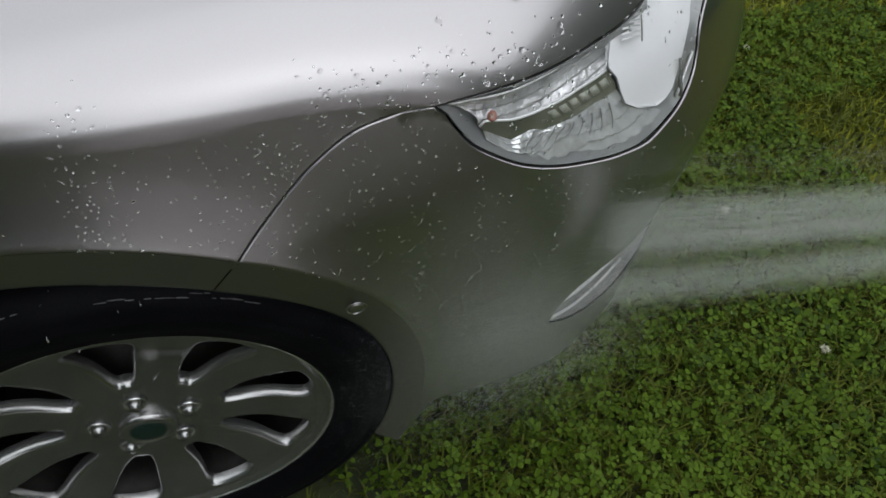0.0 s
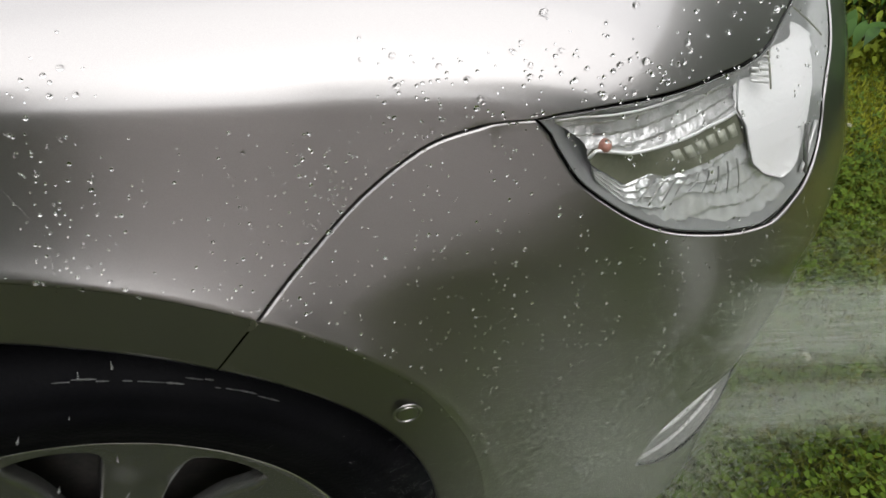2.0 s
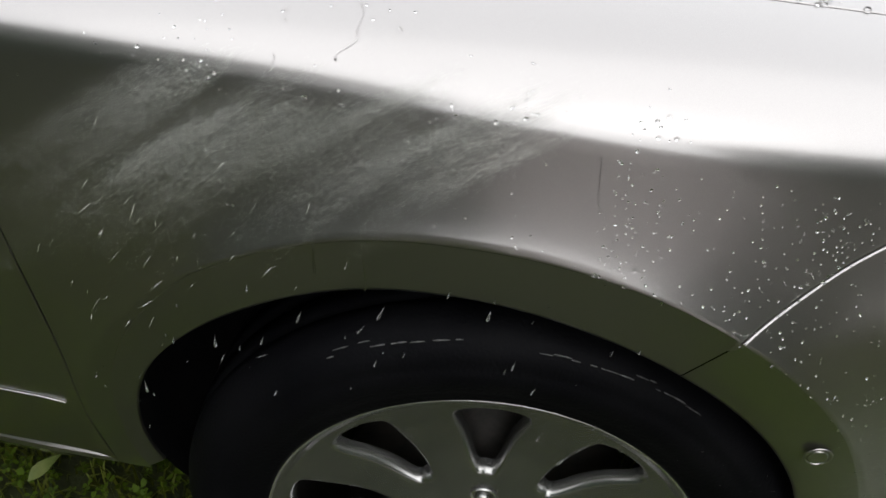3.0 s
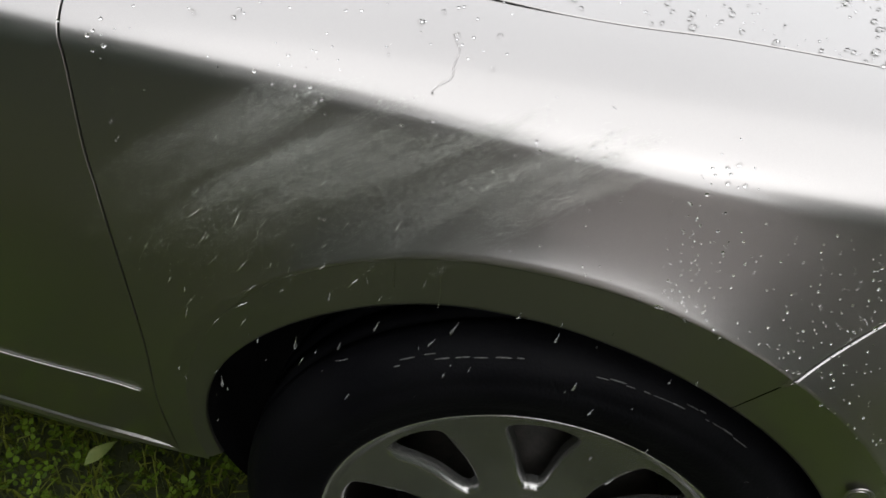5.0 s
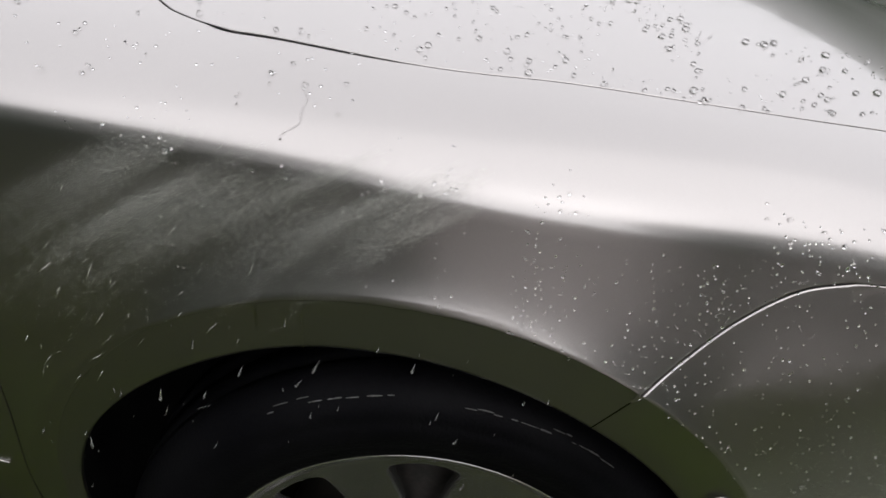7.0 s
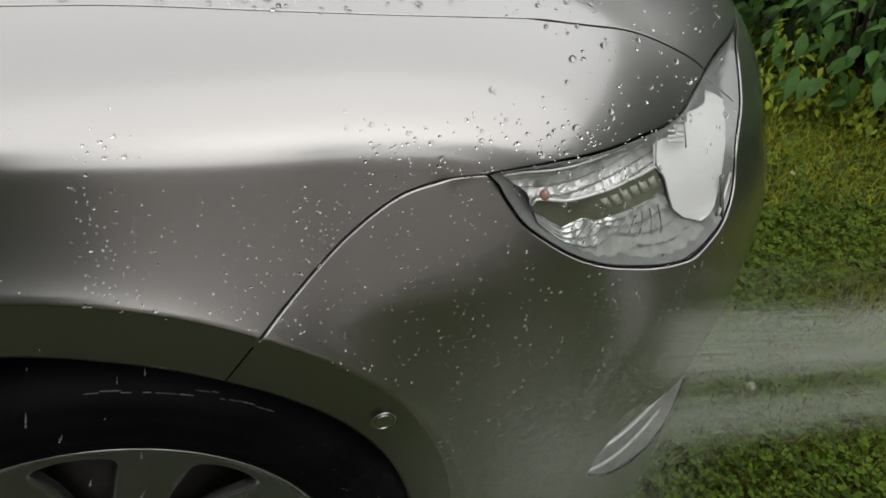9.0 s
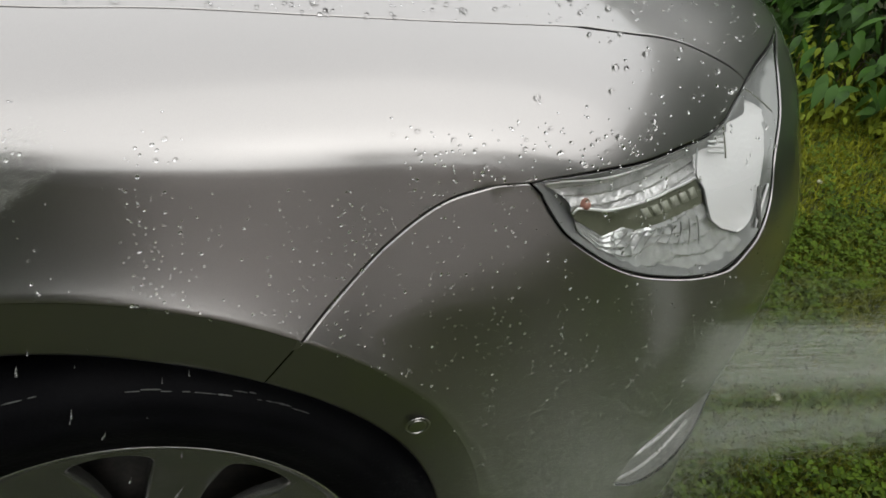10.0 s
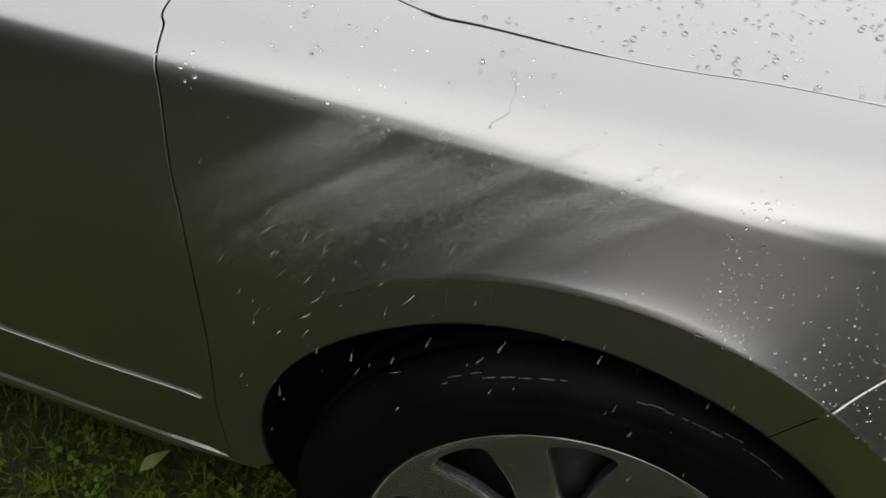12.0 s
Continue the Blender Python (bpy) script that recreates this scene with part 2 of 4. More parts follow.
def skin_normal(p, m):
    p, m = np.asarray(p, float), np.asarray(m, float)
    e = 1.5e-3
    n = np.cross(skin(p + e, m) - skin(p - e, m), skin(p, m + e) - skin(p, m - e))
    n /= np.maximum(np.linalg.norm(n, axis=-1, keepdims=True), 1e-12)
    return n


def curve(points, step=0.006):
    """A smooth line through (u, w) points, in the skin's metres."""
    c = [Vector(dom(*q)) for q in points]
    out = []
    for i in range(len(c) - 1):
        a, b, q, d = c[max(i - 1, 0)], c[i], c[i + 1], c[min(i + 2, len(c) - 1)]
        n = max(2, int((q - b).length / step))
        for k in range(n):
            t = k / n
            out.append(0.5 * (2 * b + (q - a) * t + (2 * a - 5 * b + 4 * q - d) * t * t + (3 * b - a - 3 * q + d) * t ** 3))
    out.append(c[-1])
    return [(v.x, v.y) for v in out]


def straight(*points, step=0.012):
    c = [Vector(dom(*q)) for q in points]
    out = []
    for b, q in zip(c, c[1:]):
        n = max(1, int((q - b).length / step))
        out += [tuple(b.lerp(q, k / n)) for k in range(n)]
    return out + [tuple(c[-1])]


def crease_radius(deg):
    return float(np.interp(deg, (-30, 0, 40, 65, 92, 125, 168, 220), (0.358, 0.361, 0.3790, 0.3795, 0.3760, 0.379, 0.347, 0.345)))


def lip_radius(deg):
    return float(np.interp(deg, (-30, 30, 50, 75, 95, 115, 150), (0.326, 0.325, 0.3225, 0.3205, 0.3225, 0.3275, 0.333)))


def arch(deg0, deg1, n, under=0.0018):
    """Points of the wheel arch's crease in the skin's metres."""
    out = []
    for k in range(n + 1):
        deg = deg0 + (deg1 - deg0) * k / n
        r = crease_radius(deg) - under
        x, z = ARCH_X + r * math.cos(radians(deg)), ARCH_Z + r * math.sin(radians(deg))
        out.append((x, z - float(shoulder(np.array(x)))))
    return out


def joined(*lines):
    loop = []
    for line in lines:
        for q in line:
            if not loop or math.dist(loop[-1], q) > 8e-4:
                loop.append(q)
    if math.dist(loop[0], loop[-1]) < 8e-4:
        loop.pop()
    area = sum(a[0] * b[1] - b[0] * a[1] for a, b in zip(loop, loop[1:] + loop[:1]))
    return loop if area > 0 else loop[::-1]


def shrunk(loop, by):
    """A closed line moved inwards (outwards for holes, given clockwise)."""
    q = np.array(loop)
    before, after = q - np.roll(q, 1, 0), np.roll(q, -1, 0) - q
    before /= np.linalg.norm(before, axis=1, keepdims=True)
    after /= np.linalg.norm(after, axis=1, keepdims=True)
    n = np.stack([-(before + after)[:, 1], (before + after)[:, 0]], 1)
    length = np.maximum(np.linalg.norm(n, axis=1, keepdims=True), 0.6)
    n = n / np.maximum(np.linalg.norm(n, axis=1, keepdims=True), 1e-9) * (2 / np.minimum(length, 2)) ** 1.0
    return q + n * by


def inside(points, loop):
    x, y = points[:, 0], points[:, 1]
    hit = np.zeros(len(points), bool)
    for (ax, ay), (bx, by) in zip(loop, np.roll(loop, -1, 0)):
        cross = (ay > y) != (by > y)
        if cross.any():
            hit ^= cross & (x < (bx - ax) * (y - ay) / (by - ay + 1e-15) + ax)
    return hit


def clearance(points, loop):
    q = np.array(loop)
    out = np.full(len(points), 1e9)
    for a, b in zip(q, np.roll(q, -1, 0)):
        ab = b - a
        t = np.clip(((points - a) @ ab) / max(ab @ ab, 1e-12), 0, 1)
        out = np.minimum(out, np.hypot(*(points - a - t[:, None] * ab).T))
    return out


def mirrored(v):
    v = np.array(v)
    v[..., 1] = 2 * HALF - v[..., 1]
    return v


def sheet(loop, holes=(), spacing=0.016, extra=()):
    """Points and triangles that fill a loop in the skin's metres: boundary first."""
    from mathutils.geometry import delaunay_2d_cdt
    edges_pts, faces = [tuple(q) for q in loop], []
    faces.append(list(range(len(loop))))
    segs = [(i, (i + 1) % len(loop)) for i in range(len(loop))]
    for h in holes:
        k = len(edges_pts)
        edges_pts += [tuple(q) for q in h]
        segs += [(k + i, k + (i + 1) % len(h)) for i in range(len(h))]
    lo, hi = np.min(loop, 0), np.max(loop, 0)
    gx, gy = np.meshgrid(np.arange(lo[0], hi[0], spacing), np.arange(lo[1], hi[1], spacing))
    grid = np.stack([gx.ravel(), gy.ravel()], 1)
    grid = grid[inside(grid, loop)]
    grid = grid[clearance(grid, loop) > spacing * 0.4]
    for h in holes:
        if len(grid):
            grid = grid[~inside(grid, h)]
            grid = grid[clearance(grid, h) > spacing * 0.4]
    if len(extra):
        lines = np.array(extra)
        lines = lines[inside(lines, loop)]
        lines = lines[clearance(lines, loop) > 0.0012]
        gaps = np.min(np.hypot(grid[:, None, 0] - lines[None, :, 0], grid[:, None, 1] - lines[None, :, 1]), axis=1)
        grid = np.concatenate([grid[gaps > 0.005], lines])
    pts = edges_pts + [tuple(q) for q in grid]
    res = delaunay_2d_cdt([Vector(q) for q in pts], segs, [], 0, 1e-7)
    v2 = np.array([tuple(q) for q in res[0]])
    tris = np.array(res[2])
    mid = v2[tris].mean(1)
    keep = inside(mid, loop)
    for h in holes:
        keep &= ~inside(mid, h)
    tris = tris[keep]
    a, b, c = v2[tris[:, 0]], v2[tris[:, 1]], v2[tris[:, 2]]
    area = (b - a)[:, 0] * (c - a)[:, 1] - (b - a)[:, 1] * (c - a)[:, 0]
    tris[area < 0] = tris[area < 0][:, ::-1]
    tris = tris[np.abs(area) > 1e-12]
    return v2, tris




def panel(name, loop, mat, parent, label="", holes=(), gap=0.0007, spacing=0.016, lift=0.0, flange=0.014, side=1, both=False, bend=0.0011, extra=()):
    """A body panel cut from the skin, with rounded edges that turn in at the gaps."""
    outer = shrunk(loop, gap + bend)
    cut = [shrunk(h, -gap - bend) for h in [joined(h) for h in holes]]
    v2, tris = sheet(outer, cut, spacing, extra)
    n = skin_normal(v2[:, 0], v2[:, 1])
    verts = [skin(v2[:, 0], v2[:, 1]) + n * lift]
    faces, normals = [tuple(t) for t in tris], [n]
    loops = [n[i] for t in tris for i in t]
    count = len(v2)
    rims = [(outer, shrunk(loop, gap))] + [(c, shrunk(joined(h), -gap)) for c, h in zip(cut, holes)]
    for a, b in rims:
        na, nb = skin_normal(a[:, 0], a[:, 1]), skin_normal(b[:, 0], b[:, 1])
        pa, pb = skin(a[:, 0], a[:, 1]), skin(b[:, 0], b[:, 1])
        out = pb - pa
        out /= np.maximum(np.linalg.norm(out, axis=1, keepdims=True), 1e-9)
        rows = []
        for q in (0.0, 0.3, 0.55, 0.8, 1.0):
            a_sin, a_cos = math.sin(q * math.pi / 2), math.cos(q * math.pi / 2)
            rows.append((pa + (pb - pa) * a_sin + nb * (lift - (1 - a_cos) * bend), na * a_cos + out * a_sin))
        rows.append((pb + nb * (lift - flange), out))
        k = len(a)
        for pts, _ in rows:
            verts.append(pts)
        for r in range(5):
            for i in range(k):
                j = (i + 1) % k
                f = (count + r * k + i, count + (r + 1) * k + i, count + (r + 1) * k + j, count + r * k + j)
                faces.append(f)
                loops += [rows[r][1][i], rows[r + 1][1][i], rows[r + 1][1][j], rows[r][1][j]]
        count += 6 * k
    verts = np.concatenate(verts)
    loops = np.array(loops)
    if both or side < 0:
        mv = mirrored(verts)
        mf = [f[::-1] for f in faces]
        ml, i = [], 0
        for f in faces:
            ml += [(q[0], -q[1], q[2]) for q in loops[i:i + len(f)][::-1]]
            i += len(f)
        if both:
            faces = faces + [tuple(i + len(verts) for i in f) for f in mf]
            verts, loops = np.concatenate([verts, mv]), np.concatenate([loops, np.array(ml)])
        else:
            verts, faces, loops = mv, mf, np.array(ml)
    return link(name, verts, faces, mat, parent, label, True, loops)


# ---- the lines along which the panels meet ----
GAP = curve([(0.1498, -0.1127), (0.1515, -0.1098), (0.1804, -0.0793), (0.2181, -0.0415), (0.2565, -0.0123), (0.291, 0.0041), (0.3242, 0.0762)])
LAMP_TOP = curve([(0.3242, 0.0762), (0.3479, 0.1638), (0.3862, 0.2736), (0.428, 0.3587), (0.4798, 0.4453), (0.528, 0.497), (0.562, 0.54), (0.592, 0.597), (0.626, 0.652)])
LAMP_TIP = curve([(0.626, 0.652), (0.672, 0.700), (0.740, 0.725), (0.800, 0.730)])
LAMP_LOW = curve([(0.3242, 0.0762), (0.3349, 0.0143), (0.3446, -0.0092), (0.364, -0.0247), (0.4057, -0.0348), (0.448, -0.033), (0.5, -0.02), (0.552, -0.005), (0.594, 0.03), (0.631, 0.09), (0.653, 0.19), (0.658, 0.34), (0.684, 0.465), (0.708, 0.59), (0.74, 0.68), (0.8, 0.73)])
HOOD_GAP = curve([(0.626, 0.652), (0.609, 0.727), (0.55, 0.877), (0.49, 0.949), (0.41, 1.003), (0.297, 1.013), (0.178, 1.023), (0.06, 1.025), (-0.065, 1.003), (-0.18, 1.0), (-0.225, 0.996), (-0.262, 1.012), (-0.288, 1.034), (-0.36, 1.12), (-0.44, 1.24)])
DOOR_GAP = curve([(-0.44, 1.24), (-0.434, 0.75), (-0.421, 0.48), (-0.411, 0.0), (-0.407, -0.075), (-0.399, -0.146), (-0.4, -0.29), (-0.408, -0.39), (-0.411, -0.46), (-0.414, -0.52)])
A_DEG = math.degrees(math.atan2(0.664 - ARCH_Z, 0.1515 - ARCH_X))

car = tagged(new("car"), "wet metallic brown-grey saloon car standing on a lawn", "car")

front_arch = arch(A_DEG, 187, 170, 0.0011)
flare_lines = [q for off in (0.004, 0.0075, 0.012, 0.018, 0.026, 0.036) for q in arch(-22, 187, 210, -off)]
fender_loop = joined(GAP, LAMP_TOP, HOOD_GAP, DOOR_GAP, straight((-0.414, -0.52), (-0.378, -0.522)), front_arch[::-1])
bumper_loop = joined(GAP, LAMP_LOW, straight((0.800, 0.730), (0.88, 0.71), (0.9299, 0.70), (0.9299, -0.39)),
                     straight((0.9299, -0.39), (0.60, -0.43), (0.345, -0.47)), arch(-22, A_DEG, 110, 0.0020))
hood_loop = joined(HOOD_GAP, straight((-0.44, 1.24), (-0.46, 2.0)), straight((-0.46, 2.0), (0.9299, 2.0), (0.9299, 0.70)), straight((0.9299, 0.70), (0.88, 0.71), (0.800, 0.730)), LAMP_TIP[::-1])
lamp_loop = joined(LAMP_TOP, LAMP_TIP, LAMP_LOW[::-1])
door_loop = joined(DOOR_GAP, straight((-0.414, -0.52), (-1.45, -0.545), (-1.45, 1.0), (-0.46, 1.0), (-0.44, 1.24)))
FOG = [(0.507, -0.315), (0.514, -0.270), (0.540, -0.226), (0.585, -0.200), (0.655, -0.205), (0.735, -0.225), (0.742, -0.330), (0.660, -0.340), (0.590, -0.330), (0.545, -0.325), (0.507, -0.315)]
fog_loop = joined(curve(FOG))

for side in (1, -1):
    panel("fender", fender_loop, paint, car, "front fender with flared wheel arch, beaded with water" if side > 0 else "", side=side, spacing=0.014, extra=flare_lines)
    panel("door", door_loop, paint, car, "front door, dark with reflected lawn" if side > 0 else "", side=side, spacing=0.03)
panel("bumper", bumper_loop, paint, car, "painted front bumper, wet", holes=[fog_loop], both=True, spacing=0.015, bend=0.0019, extra=flare_lines)
panel("hood", hood_loop, paint, car, "hood reflecting the white sky, covered with drops", both=True, spacing=0.022)


ps = np.linspace(-0.45, 1.2, 40)
ridge = skin(ps, np.full(40, 0.87))
link("hood_centre", [(x, HALF + k * 0.05, z + 0.0012) for x, _, z in ridge for k in (-1, 0, 1)],
     [(i * 3 + j, i * 3 + j + 3, i * 3 + j + 4, i * 3 + j + 1) for i in range(39) for j in range(2)], paint, car)


def arch_band(name, deg0, deg1, side=1):
    """The narrow flat band round the wheel opening, from the crease to the rolled lip."""
    n = max(8, int(abs(deg1 - deg0) / 1.5))
    verts, faces = [], []
    shape = ((0.0, 0.0), (0.04, 0.0003), (0.25, 0.0022), (0.6, 0.0056), (0.92, 0.0088), (0.98, 0.0100), (1.0, 0.0130))
    for k in range(n + 1):
        deg = deg0 + (deg1 - deg0) * k / n
        r = crease_radius(deg)
        c, s = math.cos(radians(deg)), math.sin(radians(deg))
        x, z = ARCH_X + r * c, ARCH_Z + r * s
        y = float(skin(x, z - float(shoulder(np.array(x))))[1])
        for t, depth in shape:
            q = r + (lip_radius(deg) - r) * t
            verts.append((ARCH_X + q * c, y + depth, ARCH_Z + q * s))
    k = len(shape)
    for i in range(n):
        for j in range(k - 1):
            f = (i * k + j, i * k + j + 1, (i + 1) * k + j + 1, (i + 1) * k + j)
            faces.append(f if side > 0 else f[::-1])
    if side < 0:
        verts = mirrored(verts)
    return link(name, verts, faces, paint, car)


for side in (1, -1):
    arch_band("fender_arch_lip", A_DEG + 0.11, 187, side)
    arch_band("bumper_arch_lip", -22, A_DEG - 0.11, side)

# ---- wheel housing ----
for side in (1, -1):
    verts, faces = [], []
    n = 48
    for i in range(n + 1):
        a = radians(-25 + 230 * i / n)
        lip = lip_radius(-25 + 230 * i / n)
        x = ARCH_X + 0.36 * math.cos(a)
        y0 = float(skin(x, ARCH_Z + 0.36 * math.sin(a) - float(shoulder(np.array(x))))[1])
        for r, y in ((lip + 0.0006, y0 + 0.0128), (lip + 0.004, y0 + 0.028), (0.362, 0.13), (0.362, 0.34), (0.0, 0.342)):
            verts.append((ARCH_X + r * math.cos(a), y, ARCH_Z + r * math.sin(a)))
    for i in range(n):
        for j in range(4):
            faces.append((i * 5 + j, i * 5 + j + 1, i * 5 + j + 6, i * 5 + j + 5))
    if side < 0:
        verts = mirrored(verts)
    link("wheel_housing", verts, faces, plastic, car, "black plastic wheel housing")


# ---- wheels ----
def make_wheel(at, turn):
    """One wheel about its hub; y points into the car."""
    wheel = new("wheel")
    wheel.parent = car
    tagged(wheel, "nine-spoke silver alloy wheel with a wet black tyre")
    tyre = [(0.214, 0.010), (0.219, -0.003), (0.224, -0.0075), (0.232, -0.0085), (0.240, -0.0135), (0.256, -0.0175), (0.268, -0.0178), (0.272, -0.0160), (0.276, -0.0172),
            (0.288, -0.0125), (0.297, -0.004), (0.304, 0.006), (0.309, 0.016), (0.3105, 0.024), (0.304, 0.0245), (0.304, 0.029), (0.3115, 0.030), (0.3135, 0.055), (0.306, 0.0555),
            (0.306, 0.064), (0.3135, 0.0645), (0.3138, 0.098), (0.306, 0.0985), (0.306, 0.107), (0.3135, 0.1075), (0.310, 0.150), (0.300, 0.176), (0.262, 0.190), (0.214, 0.175)]
    v, f = lathe(tyre, 96)
    link("tyre", v, f, rubber, wheel, "wet black rubber tyre")
    g = random.Random(8)
    # Thin raised pieces; their pale colour stands in for water glints.
    for first, last, base in ((97, 121, 0.2935), (58, 86, 0.2905)):
        deg = last
        while deg > first:
            wide, thick = g.uniform(0.8, 3.4), g.uniform(0.0002, 0.00055)
            r0 = base + g.uniform(-0.0006, 0.0006) + (0.0032 if g.random() < 0.2 else 0.0)
            rows = [[], [], [], []]
            for d in np.linspace(0, 1, 9):
                fade = thick * (0.15 + math.sin(math.pi * d) ** 0.6 * (0.7 + 0.3 * math.sin(17 * d + deg)))
                q = radians(deg - wide * d)
                for row, (r, y) in zip(rows, ((r0 - fade, 0.0010), (r0 - fade * 0.8, -0.0005), (r0 + fade * 0.8, -0.0005), (r0 + fade, 0.0010))):
                    row.append((r * math.cos(q), y + float(np.interp(r, (0.276, 0.288, 0.297, 0.304), (-0.0172, -0.0125, -0.004, 0.006))), r * math.sin(q)))
            v = [q for row in rows for q in row]
            f = [(i * 9 + j, i * 9 + j + 1, i * 9 + j + 10, i * 9 + j + 9) for i in range(3) for j in range(8)]
            link("sidewall_glint", v, f, glint_mat, wheel, "thin raised rib on the tyre wall, painted pale as a wet glint")
            deg -= wide * g.uniform(0.8, 1.3) + g.choice((0.0, 0.2, 0.5, 1.6))
    barrel = [(0.2185, -0.001), (0.2185, 0.004), (0.210, 0.008), (0.2015, 0.014), (0.198, 0.06), (0.196, 0.165), (0.214, 0.175)]
    v, f = lathe(barrel, 72)
    # The alloy barrel takes the near-black tone: shade put into its colour.
    link("rim_barrel", v, f, worn_shade_mat, wheel)
    # Brighter ring: the highlight on the rim's edge put into its colour.
    v, f = lathe([(0.2165, -0.0015), (0.2175, -0.0034), (0.2187, -0.0040), (0.2199, -0.0034), (0.2207, -0.0010)], 96)
    link("rim_edge", v, f, alloy_bright, wheel, "rim edge in brighter alloy, standing in for its highlight")
    # the spoked face: a dished disc with nine openings
    ring = [(0.2075 * math.cos(2 * math.pi * i / 96), 0.2075 * math.sin(2 * math.pi * i / 96)) for i in range(96)]

    def opening(k, grow):
        a0 = radians(92 - 40 * k)
        c = []
        corners = ((0.097, 0.010), (0.150, 0.0235), (0.184, 0.0315), (0.194, 0.022), (0.197, 0.0), (0.194, -0.022), (0.184, -0.0315), (0.150, -0.0225), (0.097, -0.010), (0.0935, 0.0))
        n = len(corners)
        for i in range(36):
            q = i * n / 36
            k0, t = int(q), q - int(q)
            p0, p1, p2, p3 = [Vector(corners[(k0 + d) % n]) for d in (-1, 0, 1, 2)]
            p = 0.5 * (2 * p1 + (p2 - p0) * t + (2 * p0 - 5 * p1 + 4 * p2 - p3) * t * t + (3 * p1 - p0 - 3 * p2 + p3) * t ** 3)
            out = (p - Vector((0.152, 0.0)))
            p += Vector((out.x / 0.055, out.y / 0.03)).normalized() * grow
            c.append((p.x * math.cos(a0) - p.y * math.sin(a0), p.x * math.sin(a0) + p.y * math.cos(a0)))
        return c

    def dish(q):
        r = np.hypot(q[:, 0], q[:, 1])
        return 0.004 + 0.017 * ease(0.21, 0.12, r) - 0.004 * ease(0.06, 0.0, r)

    holes = [np.array(opening(k, 0.0055)) for k in range(9)]
    v2, tris = sheet(np.array(ring), holes, 0.009)
    d = dish(v2)
    verts = [(a, y, b) for (a, b), y in zip(v2, d)]
    faces = [tuple(t) for t in tris]
    # rolled edge at the tyre
    k0 = len(verts)
    for r, y in ((0.2075, 0.004), (0.2115, 0.0015), (0.215, -0.001), (0.218, -0.0022), (0.2205, -0.001), (0.2205, 0.006)):
        verts += [(r * math.cos(2 * math.pi * i / 96), y, r * math.sin(2 * math.pi * i / 96)) for i in range(96)]
    for r in range(5):
        for i in range(96):
            j = (i + 1) % 96
            faces.append((k0 + r * 96 + i, k0 + r * 96 + j, k0 + (r + 1) * 96 + j, k0 + (r + 1) * 96 + i))
    for k in range(9):
        rows = [(opening(k, 0.0055), 0.0), (opening(k, 0.0040), 0.0008), (opening(k, 0.0020), 0.0030), (opening(k, 0.0), 0.0070), (opening(k, -0.0012), 0.0150)]
        k0 = len(verts)
        for pts, down in rows:
            q = np.array(pts)
            verts += [(a, y + down, b) for (a, b), y in zip(q, dish(q))]
        for r in range(4):
            for i in range(36):
                j = (i + 1) % 36
                faces.append((k0 + r * 36 + i, k0 + (r + 1) * 36 + i, k0 + (r + 1) * 36 + j, k0 + r * 36 + j))
    face = link("spoked_face", verts, faces, alloy, wheel, "silver alloy face with nine broad spokes")
    bm = bmesh.new()
    bm.from_mesh(face.data)
    bmesh.ops.remove_doubles(bm, verts=bm.verts[:], dist=2e-5)
    bm.to_mesh(face.data)
    bm.free()
    v, f = lathe([(0.0, 0.010), (0.021, 0.0095), (0.024, 0.0115), (0.026, 0.0085), (0.031, 0.0085), (0.034, 0.013), (0.034, 0.022)], 40)
    cap = link("centre_cap", v, f, alloy, wheel)
    v, f = lathe([(0.0, 0.0085), (0.018, 0.0085), (0.0215, 0.0098)], 32)
    link("cap_emblem", v, f, badge_green, cap, "dark green round emblem")
    for k in range(5):
        a = radians(20 + 72 * k)
        bm = bmesh.new()
        bmesh.ops.create_cone(bm, cap_ends=True, segments=6, radius1=0.0085, radius2=0.0075, depth=0.016, matrix=pose(0.054 * math.cos(a), 0.019, 0.054 * math.sin(a), 90, 0, 0))
        part("wheel_bolt", bm, alloy, wheel, "recessed silver wheel bolt")
        v, f = lathe([(0.0135, 0.0185), (0.0125, 0.0165), (0.0105, 0.0205)], 24)
        link("bolt_well", [(x + 0.054 * math.cos(a), y, z + 0.054 * math.sin(a)) for x, y, z in v], f, alloy_bright, wheel)
    v, f = lathe([(0.0, 0.055), (0.07, 0.055), (0.075, 0.066), (0.150, 0.066), (0.152, 0.09)], 48)
    link("brake_disc", v, f, worn_shade_mat, wheel)
    wheel.matrix_basis = Matrix.Translation(at) @ turn
    return wheel


STEER = pose(0, 0, 0, math.degrees(-0.0132), 0, math.degrees(0.0808))
wheel = make_wheel((0, 0.0325, 0.31), STEER)
copy_thing(wheel, Matrix.Translation((0, 2 * HALF - 0.0325, 0.31)) @ pose(0, 0, 0, 0, 0, 180 + 4.6))

# ---- headlamps ----
def on_skin(u, w, depth=0.0):
    p, m = dom(u, w)
    return Vector(skin(p, m) - depth * skin_normal(p, m))


def bowl(name, loop, mat, parent, deep, edge, start=0.004, spacing=0.008, side=1, holes=()):
    """A dished reflector under the skin."""
    v2, tris = sheet(loop, holes, spacing)
    d = start + deep * ease(0, edge, clearance(v2, loop))
    verts = skin(v2[:, 0], v2[:, 1]) - skin_normal(v2[:, 0], v2[:, 1]) * d[:, None]
    faces = [tuple(t) for t in tris]
    if side < 0:
        verts, faces = mirrored(verts), [f[::-1] for f in faces]
    return link(name, verts, faces, mat, parent)


